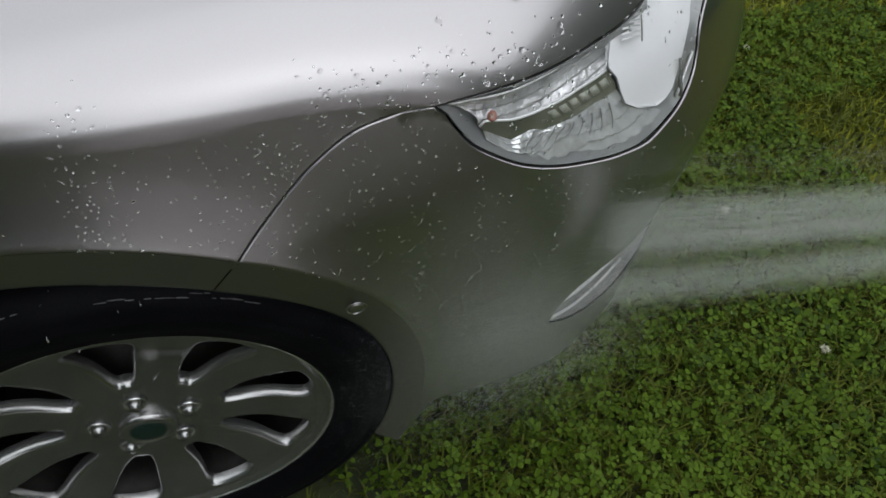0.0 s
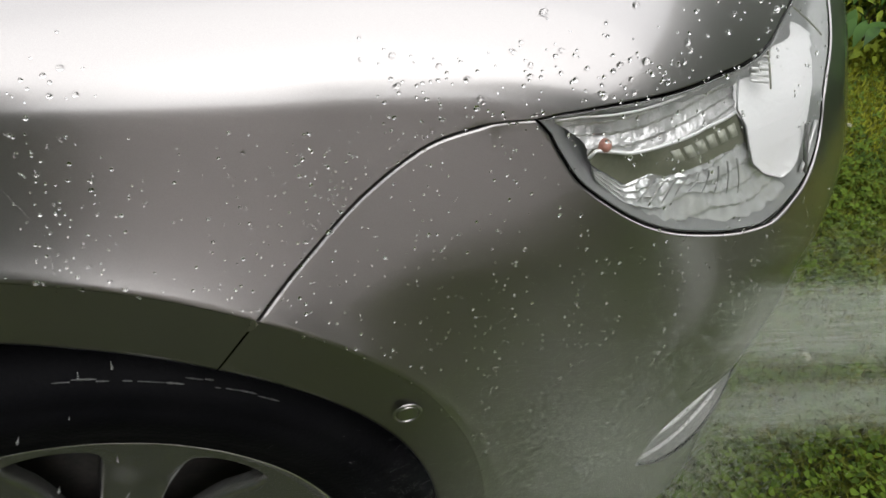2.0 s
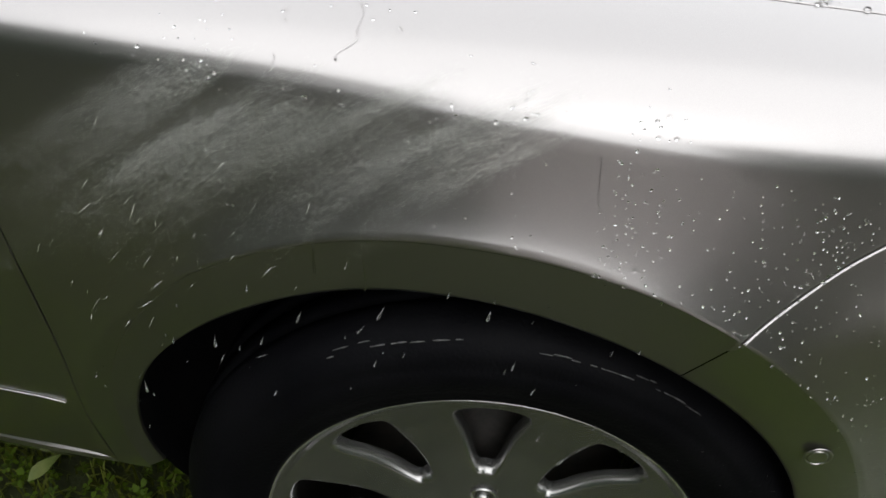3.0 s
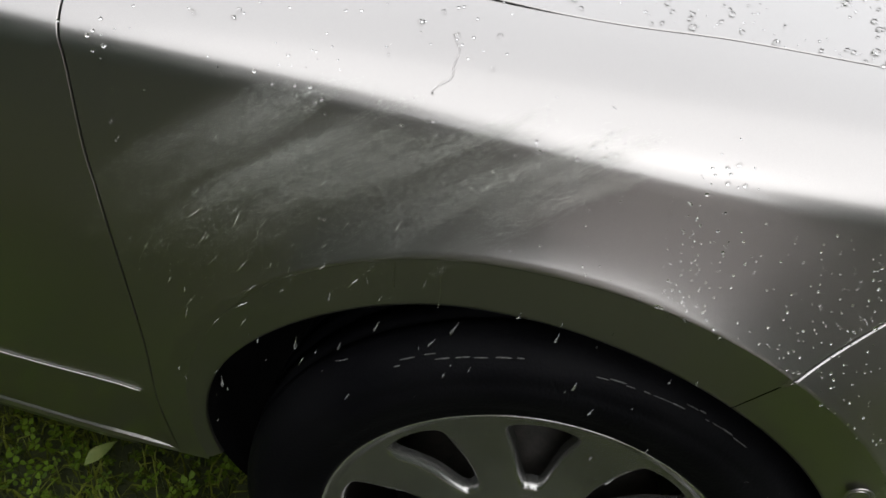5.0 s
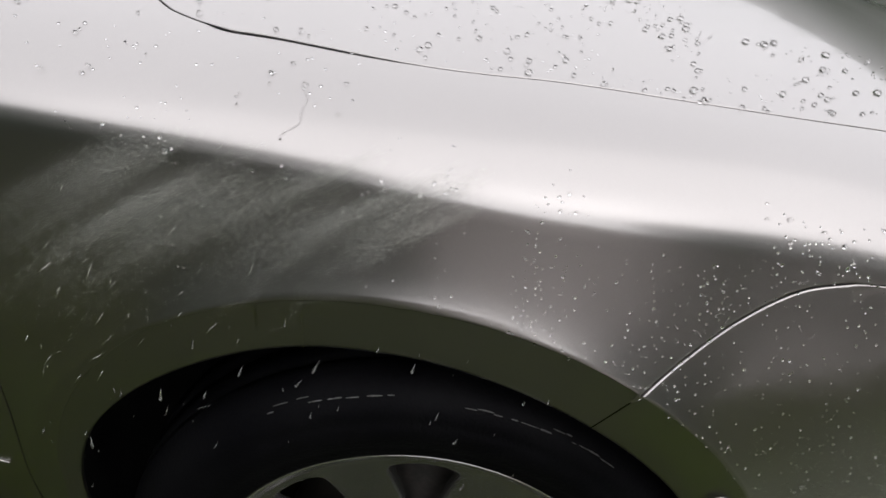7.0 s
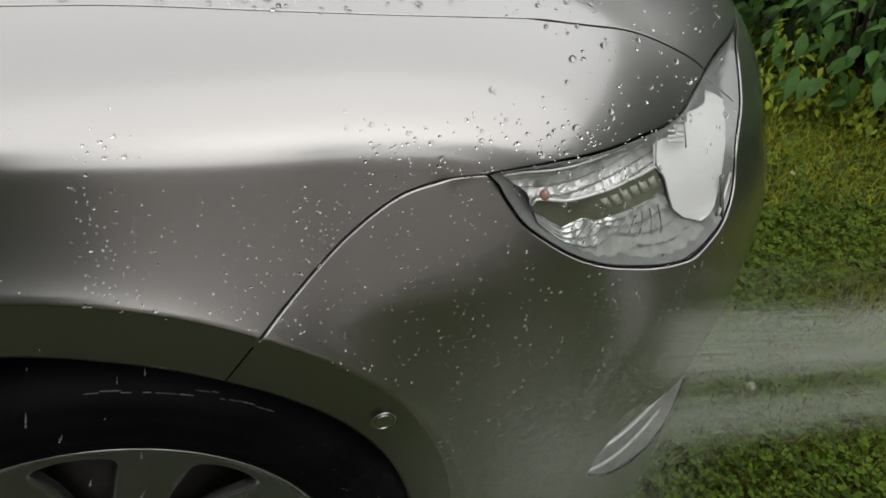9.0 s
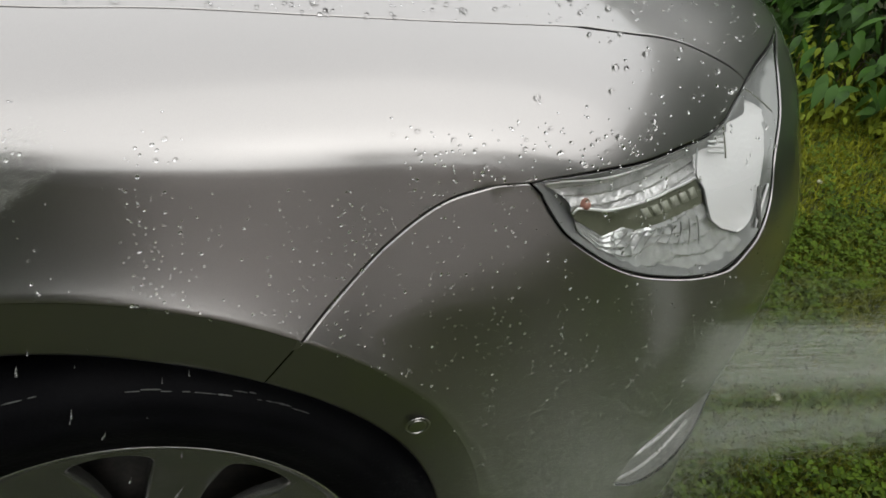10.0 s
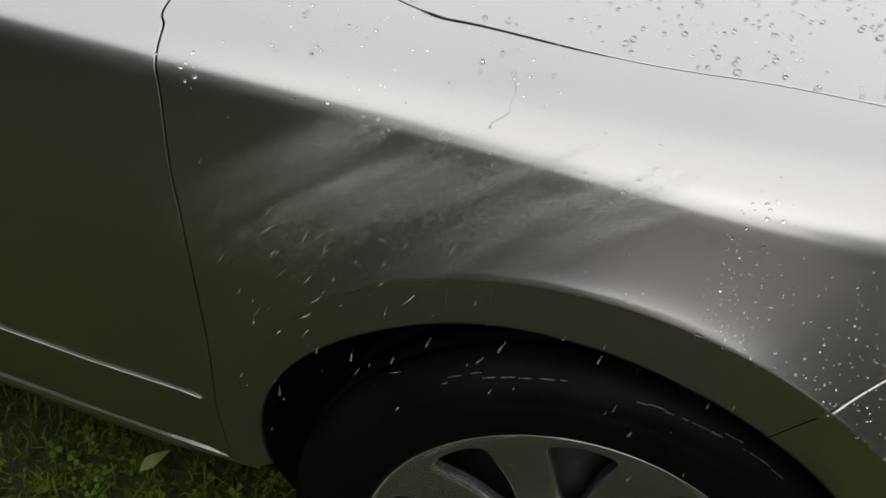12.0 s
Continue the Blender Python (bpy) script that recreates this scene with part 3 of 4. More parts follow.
def make_lamp(side):
    lamp = new("headlamp")
    lamp.parent = car
    tagged(lamp, "clear headlamp with chrome reflectors, wet with drops")

    def put(name, verts, faces, mat, label=""):
        verts = np.array([tuple(v) for v in verts])
        if side < 0:
            verts, faces = mirrored(verts), [f[::-1] for f in faces]
        return link(name, verts, faces, mat, lamp, label)

    inner = shrunk(lamp_loop, 0.0031)
    panel("seal", lamp_loop, seal_mat, lamp, "black seal round the lamp", holes=[[tuple(q) for q in inner]], gap=0.0011, spacing=0.01, lift=-0.0012, side=side)
    panel("lens", joined([tuple(q) for q in shrunk(lamp_loop, 0.0026)]), lens_mat, lamp, "clear plastic lens", gap=0.0, spacing=0.008, lift=-0.001, flange=0.0024, side=side)
    bowl("housing", np.array(joined([tuple(q) for q in shrunk(lamp_loop, 0.0024)])), housing_mat, lamp, 0.014, 0.012, 0.0022, side=side)
    top_line = [(0.335, 0.075), (0.356, 0.147), (0.382, 0.212), (0.414, 0.296), (0.450, 0.378), (0.482, 0.432), (0.516, 0.468)]
    bar_line = [(0.366, -0.005), (0.395, 0.044), (0.428, 0.152), (0.468, 0.263), (0.511, 0.343)]
    plate_line = [(0.372, -0.010), (0.400, -0.014), (0.435, 0.012), (0.465, 0.101), (0.495, 0.182), (0.530, 0.242)]
    low_line = [(0.374, -0.018), (0.397, -0.027), (0.425, -0.0305), (0.457, -0.0275), (0.504, -0.0145), (0.558, 0.012), (0.608, 0.075)]

    def along(line, t):
        q = t * (len(line) - 1)
        i = min(int(q), len(line) - 2)
        (a, b), (c, d) = line[i], line[i + 1]
        return (a + (c - a) * (q - i), b + (d - b) * (q - i))

    def strip(name, first, last, depth, mat, label="", nt=104, ns=6):
        """A sheet under the lens between two lines."""
        spots, deep = [], []
        for i in range(nt + 1):
            (a, b), (c, d) = along(first, i / nt), along(last, i / nt)
            for j in range(ns + 1):
                k = j / ns
                spots.append(dom(a + (c - a) * k, b + (d - b) * k))
                deep.append(depth(i / nt, k))
        q = np.array(spots)
        v = skin(q[:, 0], q[:, 1]) - skin_normal(q[:, 0], q[:, 1]) * np.array(deep)[:, None]
        f = [(i * (ns + 1) + j, i * (ns + 1) + j + 1, (i + 1) * (ns + 1) + j + 1, (i + 1) * (ns + 1) + j) for i in range(nt) for j in range(ns)]
        return put(name, v, f, mat, label)

    strip("signal_reflector", top_line, bar_line, lambda t, k: 0.0065 + 0.003 * math.sin(math.pi * k) + 0.0022 * (1 - (3.0 * k + 1.5 * t) % 1.0), signal_mat, "clear turn signal chamber", 104, 30)
    plate = strip("plate", bar_line, plate_line, lambda t, k: 0.009 + 0.001 * k, plate_mat, "olive-grey plate inside the lamp")
    strip("fluted_reflector", plate_line, low_line, lambda t, k: 0.0095 - 0.003 * k + 0.0042 * (1 - (4.0 * k + 2.2 * t) % 1.0) + 0.0008 * math.sin(70 * t), flute_mat, "fluted chrome reflector, its sky reflection painted in as white", 150, 40)
    for k in range(9):
        t = 0.34 + 0.066 * k
        v = []
        for q in np.linspace(0, 1, 5):
            (a, b), (c, d) = along(plate_line, t - 0.09 * q), along(low_line, t - 0.09 * q)
            v.append(on_skin(a + (c - a) * (0.12 + 0.5 * q), b + (d - b) * (0.12 + 0.5 * q), 0.0075 - 0.0025 * q))
        v, f = tube(v, 0.0010, 6, 0.3)
        put("fin", v, f, fog_mat)
    v, f = tube([on_skin(*along(bar_line, t), 0.0058) for t in np.linspace(0, 0.97, 30)], 0.0013)
    put("bar", v, f, white_trim, "bright bar across the lamp")
    v, f = tube([on_skin(*along(top_line, t), 0.0050) for t in np.linspace(0.03, 1, 30)], 0.0009)
    put("upper_edge", v, f, white_trim)
    for k in range(6):
        t = 0.50 + 0.080 * k
        c = []
        for dt, q in ((0, 0.30), (0.055, 0.30), (0.055, 0.68), (0, 0.68)):
            (a, b), (a2, b2) = along(bar_line, t + dt), along(plate_line, t + dt)
            c.append(on_skin(a + (a2 - a) * q, b + (b2 - b) * q, 0.0088 + 0.001 * q))
        n = Vector(skin_normal(*dom(*along(bar_line, t)))) * 0.0008
        v = [p for p in c] + [p + n for p in c]
        f = [(4, 5, 6, 7), (0, 1, 5, 4), (1, 2, 6, 5), (2, 3, 7, 6), (3, 0, 4, 7)]
        v = np.array([tuple(q) for q in v])
        if side < 0:
            v, f = mirrored(v), [q[::-1] for q in f]
        link("mark", v, f, mark_mat, plate)
    # main reflector: a bright basin that rises inwards, and its dividing wall
    inner_line = [(0.590, 0.121), (0.558, 0.141), (0.538, 0.172), (0.528, 0.232), (0.522, 0.293), (0.510, 0.343), (0.512, 0.394), (0.518, 0.462), (0.548, 0.510), (0.575, 0.555), (0.597, 0.597), (0.620, 0.616)]
    outer_line = [(0.592, 0.120), (0.606, 0.128), (0.618, 0.150), (0.628, 0.202), (0.638, 0.268), (0.647, 0.333), (0.658, 0.385), (0.668, 0.425), (0.674, 0.455), (0.679, 0.495), (0.655, 0.560), (0.622, 0.617)]
    strip("main_reflector", inner_line, outer_line, lambda t, k: 0.0050 + 0.012 * max(t - 0.15, 0) + 0.003 * math.sin(math.pi * k), basin_mat, "main beam reflector, painted white as if mirroring the sky", 60, 10)
    v, f = tube([on_skin(u, w, 0.0065) for u, w in ((0.518, 0.462), (0.512, 0.394), (0.510, 0.343), (0.522, 0.293), (0.528, 0.232), (0.538, 0.172), (0.558, 0.141), (0.590, 0.118))], 0.0009)
    put("divider", v, f, housing_mat)
    line = [on_skin(0.624 + 0.027 * t, 0.111 + 0.131 * t, 0.004) for t in np.linspace(0, 1, 6)]
    v, f = tube(line, 0.0016)
    put("side_strip", v, f, white_trim)
    v, f = tube([on_skin(0.628 - 0.006 * t, 0.100 + 0.155 * t, 0.0045) + Vector((0.004, 0.001, 0)) for t in np.linspace(0, 1, 4)], 0.0022)
    put("side_slot", v, f, seal_mat)
    v, f = tube([on_skin(0.568 - 0.006 * t, 0.545 - 0.141 * t, 0.005) for t in np.linspace(0, 1, 6)], 0.0008)
    put("seam", v, f, plate_mat)
    v, f = tube([on_skin(0.673 - 0.045 * t, 0.495 + 0.131 * t, 0.004) for t in np.linspace(0, 1, 6)], 0.0007)
    put("upper_seam", v, f, plate_mat)
    for k in range(6):
        t = k / 5
        line = [on_skin(0.541 - 0.009 * t + 0.026 * q, 0.532 - 0.096 * t - 0.010 * q, 0.0050) for q in (0, 1)]
        v, f = tube(line, 0.0011)
        put("rib", v, f, white_trim)
    bm = bmesh.new()
    at = on_skin(0.377, 0.030, 0.0095)
    if side < 0:
        at.y = 2 * HALF - at.y
    bmesh.ops.create_uvsphere(bm, u_segments=16, v_segments=10, radius=0.0050, matrix=Matrix.Translation(at) @ Matrix.Diagonal((1, 1.3, 0.9, 1)))
    part("signal_bulb", bm, amber, lamp, "amber signal bulb")
    return lamp


for side in (1, -1):
    make_lamp(side)

# ---- dark sheet added behind the panel gaps to keep them black ----
for side in (1, -1):
    gp, gm = np.meshgrid(np.linspace(-0.40, 1.15, 60), np.linspace(-0.02, 0.45, 24), indexing="ij")
    verts = (skin(gp, gm) - skin_normal(gp, gm) * 0.036).reshape(-1, 3)
    faces = [(i * 24 + j, (i + 1) * 24 + j, (i + 1) * 24 + j + 1, i * 24 + j + 1) for i in range(59) for j in range(23)]
    if side < 0:
        verts, faces = mirrored(verts), [f[::-1] for f in faces]
    link("gap_backing", verts, faces, plastic, car, "dark backing sheet, added to keep the panel gaps black")

# ---- fog lamp corner, parking sensor, door trim, sill ----
for side in (1, -1):
    fog = bowl("fog_lamp_recess", np.array(fog_loop), fog_mat, car, 0.016, 0.03, 0.003, 0.008, side)
    for a, b, r in (((0.509, -0.312), (0.640, -0.265), 0.0020), ((0.516, -0.268), (0.60, -0.203), 0.0026)):
        line = [on_skin(a[0] + (b[0] - a[0]) * t, a[1] + (b[1] - a[1]) * t ** 1.2, 0.004) for t in np.linspace(0, 1, 12)]
        v, f = tube(line, r)
        v = np.array([tuple(q) for q in v])
        if side < 0:
            v, f = mirrored(v), [q[::-1] for q in f]
        link("chrome_strip", v, f, white_trim, fog, "chrome strip")
    # parking sensor
    n = Vector(skin_normal(*dom(0.249, -0.217))) + Vector((-0.09, 0, -0.07))
    c = Vector(skin(*dom(0.249, -0.217))) + Vector((0, 0.0034, 0))
    turn = Vector(n).to_track_quat("Y", "Z").to_matrix().to_4x4()
    v, f = lathe([(0.0, 0.0003), (0.0066, 0.0003), (0.0073, 0.0002), (0.0077, 0.0), (0.0079, -0.0012), (0.0087, -0.0012), (0.0089, 0.0001), (0.0094, 0.0003), (0.0108, 0.0003), (0.0113, -0.0006)], 36)
    v = [(Matrix.Translation(c) @ turn) @ Vector(q) for q in v]
    v = np.array([tuple(q) for q in v])
    if side < 0:
        v = mirrored(v)
    link("parking_sensor", v, f, paint, car, "round parking sensor")
    # raised line low on the door
    line = [on_skin(-0.430 - 1.0 * t, -0.393 - 0.022 * t, -0.0012) for t in np.linspace(0, 1, 40)]
    v, f = tube(line, 0.0006)
    v = np.array([tuple(q) for q in v])
    if side < 0:
        v, f = mirrored(v), [q[::-1] for q in f]
    link("door_trim", v, f, white_trim, car, "thin bright trim line on the door")
    # sill, a rounded bar under the doors
    verts, faces = [], []
    n = 60
    shape = ((-0.050, 0.041), (-0.002, 0.039), (0.0115, 0.0345), (0.0165, 0.030), (0.0175, 0.023), (0.006, 0.000), (-0.016, -0.03), (-0.05, -0.04), (-0.15, -0.04), (-0.15, 0.041))
    for i in range(n + 1):
        x = -0.400 - 2.0 * (i / n) ** 1.6
        grow = min(1.0, (-0.400 - x) / 0.12)
        y0 = 0.081
        for out, up in shape:
            verts.append((x, y0 - (out - 0.012 * (1 - grow) if out > -0.04 else out), 0.2425 + up * (0.55 + 0.45 * grow)))
    k = len(shape)
    for i in range(n):
        for j in range(k):
            q = (j + 1) % k
            faces.append((i * k + j, i * k + q, (i + 1) * k + q, (i + 1) * k + j))
    faces += [tuple(range(k)), tuple(reversed([n * k + j for j in range(k)]))]
    verts = np.array(verts)
    if side < 0:
        verts, faces = mirrored(verts), [f[::-1] for f in faces]
    link("sill", verts, faces, paint, car, "painted sill, its top wet", smooth=False)

# ---- ground ----
def ground_height(x, y):
    return 0.006 * np.sin(3.1 * x + 1.0) * np.cos(2.7 * y) + 0.004 * np.sin(7.3 * x - 4.1 * y)


def ground_sheet():
    xs = np.concatenate([[-60, -25, -10], np.linspace(-4.5, 4.5, 46), [10, 25, 60]])
    ys = np.concatenate([[-60, -25, -10], np.linspace(-4.5, 6, 54), [10, 25, 60]])
    gx, gy = np.meshgrid(xs, ys, indexing="ij")
    gz = ground_height(gx, gy)
    verts = np.stack([gx.ravel(), gy.ravel(), gz.ravel()], 1)
    n = len(ys)
    faces = [(i * n + j, (i + 1) * n + j, (i + 1) * n + j + 1, i * n + j + 1) for i in range(len(xs) - 1) for j in range(n - 1)]
    return tagged(link("ground", verts, faces, soil_mat), "mossy lawn ground", "lawn", kind="structure")


ground_sheet()
rng = np.random.default_rng(4)


def lawn_patch(n, x0, x1, y0, y1):
    """Spots in a patch whose edges thin out unevenly."""
    x, y = rng.uniform(x0, x1, n), rng.uniform(y0, y1, n)
    near = np.minimum(np.minimum(x - x0, x1 - x), np.minimum(y - y0, y1 - y)) / 0.35
    uneven = np.array([noise.noise((a * 1.7, b * 1.7, 1.0 + x0)) + 0.5 * noise.noise((a * 6, b * 6, 2.0)) for a, b in zip(x, y)])
    keep = near + 0.9 * uneven > rng.uniform(0, 0.9, n)
    return x[keep], y[keep]


def grass(name, n, box, low, high, mat=grass_mat, label="short green lawn grass, damp"):
    x, y = lawn_patch(n, *box)
    n = len(x)
    h = rng.uniform(low, high, n)
    a, lean, w = rng.uniform(0, 2 * np.pi, n), rng.uniform(0.2, 1.3, n), rng.uniform(0.0012, 0.0026, n)
    z = ground_height(x, y) - 0.002
    c, s = np.cos(a), np.sin(a)
    b = rng.uniform(0, 2 * np.pi, n)
    px, py = np.cos(b) * w, np.sin(b) * w
    base = np.stack([x, y, z], 1)
    wide = np.stack([px, py, 0 * px], 1)
    mid = base + np.stack([c * h * lean * 0.3, s * h * lean * 0.3, h * 0.6], 1)
    tip = base + np.stack([c * h * lean, s * h * lean, h * (1.05 - 0.35 * lean)], 1)
    verts = np.stack([base - wide, base + wide, mid - wide * 0.8, mid + wide * 0.8, tip], 1).reshape(-1, 3)
    k = np.arange(n)[:, None] * 5
    me = bpy.data.meshes.new(name)
    quads, tris = (k + [0, 1, 3, 2]), (k + [2, 3, 4])
    idx = np.concatenate([quads, tris], 1).ravel()
    starts = (np.arange(n)[:, None] * 7 + [0, 4]).ravel()
    me.vertices.add(len(verts))
    me.vertices.foreach_set("co", verts.ravel())
    me.loops.add(len(idx))
    me.loops.foreach_set("vertex_index", idx.astype(np.int32))
    me.polygons.add(2 * n)
    me.polygons.foreach_set("loop_start", starts.astype(np.int32))
    me.update(calc_edges=True)
    me.validate()
    me.materials.append(mat)
    return tagged(new(name, me), label, "grass", kind="stuff")


def clover(name, n, box, low, high):
    x, y = lawn_patch(n, *box)
    keep = np.array([noise.noise((a * 2.3, b * 2.3, 3.0)) for a, b in zip(x, y)]) > -0.25
    x, y = x[keep], y[keep]
    n = len(x)
    h, size, turn = rng.uniform(low, high, n), rng.uniform(0.0038, 0.0120, n) * rng.uniform(0.7, 1.0, n), rng.uniform(0, 2 * np.pi, n)
    tilt_x, tilt_y = rng.normal(0, 0.42, n), rng.normal(0, 0.42, n)
    z = ground_height(x, y)
    verts, faces = [], []
    shape = np.array([(0.05, 0.0, 0.0), (0.55, 0.42, 0.10), (1.05, 0.50, 0.16), (1.30, 0.22, 0.10), (1.18, 0.0, 0.0), (1.30, -0.22, 0.10), (1.05, -0.50, 0.16), (0.55, -0.42, 0.10)])
    all_v, all_f = [], []
    for k in range(3):
        a = turn + k * 2 * np.pi / 3 + rng.normal(0, 0.12, n)
        c, s = np.cos(a)[:, None], np.sin(a)[:, None]
        lx = (shape[:, 0] * c - shape[:, 1] * s) * size[:, None]
        ly = (shape[:, 0] * s + shape[:, 1] * c) * size[:, None]
        lz = shape[:, 2] * size[:, None] + lx * tilt_x[:, None] + ly * tilt_y[:, None]
        all_v.append(np.stack([x[:, None] + lx, y[:, None] + ly, (z + h)[:, None] + lz], 2).reshape(-1, 3))
        base = np.arange(n)[:, None] * 8 + k * n * 8
        all_f += [base + [0, 1, 4, 7], base + [1, 2, 3, 4], base + [7, 4, 5, 6]]
    verts = np.concatenate(all_v)
    faces = np.concatenate(all_f)
    me = bpy.data.meshes.new(name)
    me.vertices.add(len(verts))
    me.vertices.foreach_set("co", verts.ravel())
    me.loops.add(faces.size)
    me.loops.foreach_set("vertex_index", faces.ravel().astype(np.int32))
    me.polygons.add(len(faces))
    me.polygons.foreach_set("loop_start", (np.arange(len(faces)) * 4).astype(np.int32))
    me.update(calc_edges=True)
    me.validate()
    me.materials.append(clover_mat)
    return tagged(new(name, me), "dense low clover leaves in the lawn", "clover", kind="stuff")


grass("lawn_grass", 52000, (-0.2, 3.6, -1.3, 3.4), 0.02, 0.05)
grass("lawn_grass", 34000, (0.28, 1.75, -0.55, 1.15), 0.03, 0.075)
grass("lawn_grass", 14000, (-1.8, -0.2, -0.7, 0.7), 0.025, 0.06)
grass("lawn_grass", 60000, (-3.2, 3.2, -1.8, -0.45), 0.03, 0.065)
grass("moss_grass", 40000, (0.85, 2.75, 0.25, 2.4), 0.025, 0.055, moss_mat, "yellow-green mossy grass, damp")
clover("lawn_clover", 34000, (0.2, 1.95, -0.7, 1.35), 0.010, 0.055)
clover("lawn_clover", 4500, (-1.6, -0.2, -0.5, 0.6), 0.014, 0.04)
clover("lawn_clover", 7000, (1.1, 2.8, 0.5, 2.4), 0.014, 0.035)


# ---- unseen hedges, wall and paving, added to shape the car's reflections ----
def hedge(name, x0, x1, y0, y1, high, n, seed, label):
    g = np.random.default_rng(seed)
    ob = tagged(new(name), label, "hedge")
    bm = bmesh.new()
    bmesh.ops.create_cube(bm, size=1)
    bmesh.ops.subdivide_edges(bm, edges=bm.edges[:], cuts=14, use_grid_fill=True)
    for v in bm.verts:
        q = Vector((x0 + (v.co.x + 0.5) * (x1 - x0), y0 + (v.co.y + 0.5) * (y1 - y0), (v.co.z + 0.5) * high))
        d = noise.noise_vector(q * 0.9) * 0.10 + noise.noise_vector(q * 3.1) * 0.05
        v.co = q + Vector((d.x, d.y, d.z * (1.0 if v.co.z > -0.49 else 0.0)))
    part("core", bm, hedge_mat, ob)
    side = g.integers(0, 3, n)
    x, y, z = g.uniform(x0, x1, n), g.uniform(y0, y1, n), g.uniform(0, high, n) ** 1.0
    y = np.where(side == 0, np.where(g.random(n) < 0.5, y0, y1) + g.normal(0, 0.07, n), y)
    x = np.where(side == 1, np.where(g.random(n) < 0.5, x0, x1) + g.normal(0, 0.07, n), x)
    z = np.where(side == 2, high + g.normal(0, 0.06, n), z)
    size = g.uniform(0.05, 0.13, n)
    u, v = g.normal(size=(n, 3)), g.normal(size=(n, 3))
    u /= np.linalg.norm(u, axis=1, keepdims=True)
    v -= u * (u * v).sum(1, keepdims=True)
    v /= np.linalg.norm(v, axis=1, keepdims=True)
    c = np.stack([x, y, z], 1)
    s = size[:, None]
    verts = np.stack([c - u * s, c + v * s * 0.45, c + u * s, c - v * s * 0.45], 1).reshape(-1, 3)
    faces = np.arange(n)[:, None] * 4 + [0, 1, 2, 3]
    link("foliage", verts, faces.tolist(), hedge_mat, ob, "small dark leaves")
    return ob


# Unseen pale wall and paving, added to brighten what the fender mirrors.
wall = link("reflector_wall", [(x, y, z) for z in (-0.1, 1.9) for x, y in ((-0.2, -4.05), (2.6, -4.05), (2.6, -3.8), (-0.2, -3.8))],
            [(3, 2, 1, 0), (4, 5, 6, 7), (0, 1, 5, 4), (1, 2, 6, 5), (2, 3, 7, 6), (3, 0, 4, 7)], reflector_wall_mat, smooth=False)
reflector_paving_mat = varied(material("pale_reflector_paving", (0.4, 0.38, 0.36), 0.8), (0.38, 0.35, 0.338), (0.50, 0.465, 0.45), 3.0, strength=0.4, fine=80.0)
paving = link("pavement", [(x, y, z) for z in (-0.06, 0.03) for x, y in ((-0.2, -3.8), (2.6, -3.8), (2.6, -1.95), (-0.2, -1.95))],
              [(3, 2, 1, 0), (4, 5, 6, 7), (0, 1, 5, 4), (1, 2, 6, 5), (2, 3, 7, 6), (3, 0, 4, 7)], reflector_paving_mat, smooth=False)
tagged(paving, "unseen pale paving, added to brighten the fender's reflection", "pavement", kind="structure")
tagged(wall, "unseen low pale pinkish wall, added to brighten the fender's reflection", "wall", kind="structure")
# Unseen hedges, placed and sized to darken parts of the reflections.
hedge("hedge", -9, 9, -9.9, -8.6, 3.4, 7000, 5, "unseen tall dark green hedge, added to bound the mirrored sky")
hedge("hedge", -8.5, -0.7, -3.9, -2.5, 3.8, 9000, 9, "unseen dark green hedge, added to darken the door's reflections")
hedge("hedge", 2.7, 8.5, -4.2, -3.0, 3.8, 7000, 10, "unseen dark green hedge, added to end the fender's bright reflection")
hedge("hedge", 5.5, 6.6, -4.5, 9, 3.8, 6000, 6, "unseen dark green hedge, added to darken the hood front's reflection")
hedge("hedge", -9, 9, 7.0, 8.2, 3.5, 5000, 7, "unseen green hedge beyond the car, added for reflections")
hedge("hedge", -10.2, -9, -4.5, 9, 4.5, 5000, 8, "unseen tall green hedge behind the car, added for reflections")


# ---- shrub beside the lawn ----
def leaf_mesh(name, mat, folds=0.18):
    verts, faces = [], []
    rows = ((0.0, 0.012), (0.14, 0.12), (0.32, 0.20), (0.5, 0.195), (0.7, 0.125), (0.87, 0.05), (1.0, 0.0))
    for t, w in rows:
        droop = -0.25 * t * t
        verts += [(t, -w, droop + folds * w), (t, 0, droop), (t, w, droop + folds * w)]
    for i in range(len(rows) - 1):
        for j in range(2):
            faces.append((i * 3 + j, i * 3 + j + 1, i * 3 + j + 4, i * 3 + j + 3))
    me = bpy.data.meshes.new(name)
    me.from_pydata(verts, [], faces)
    me.polygons.foreach_set("use_smooth", [True] * len(me.polygons))
    me.materials.append(mat)
    return me


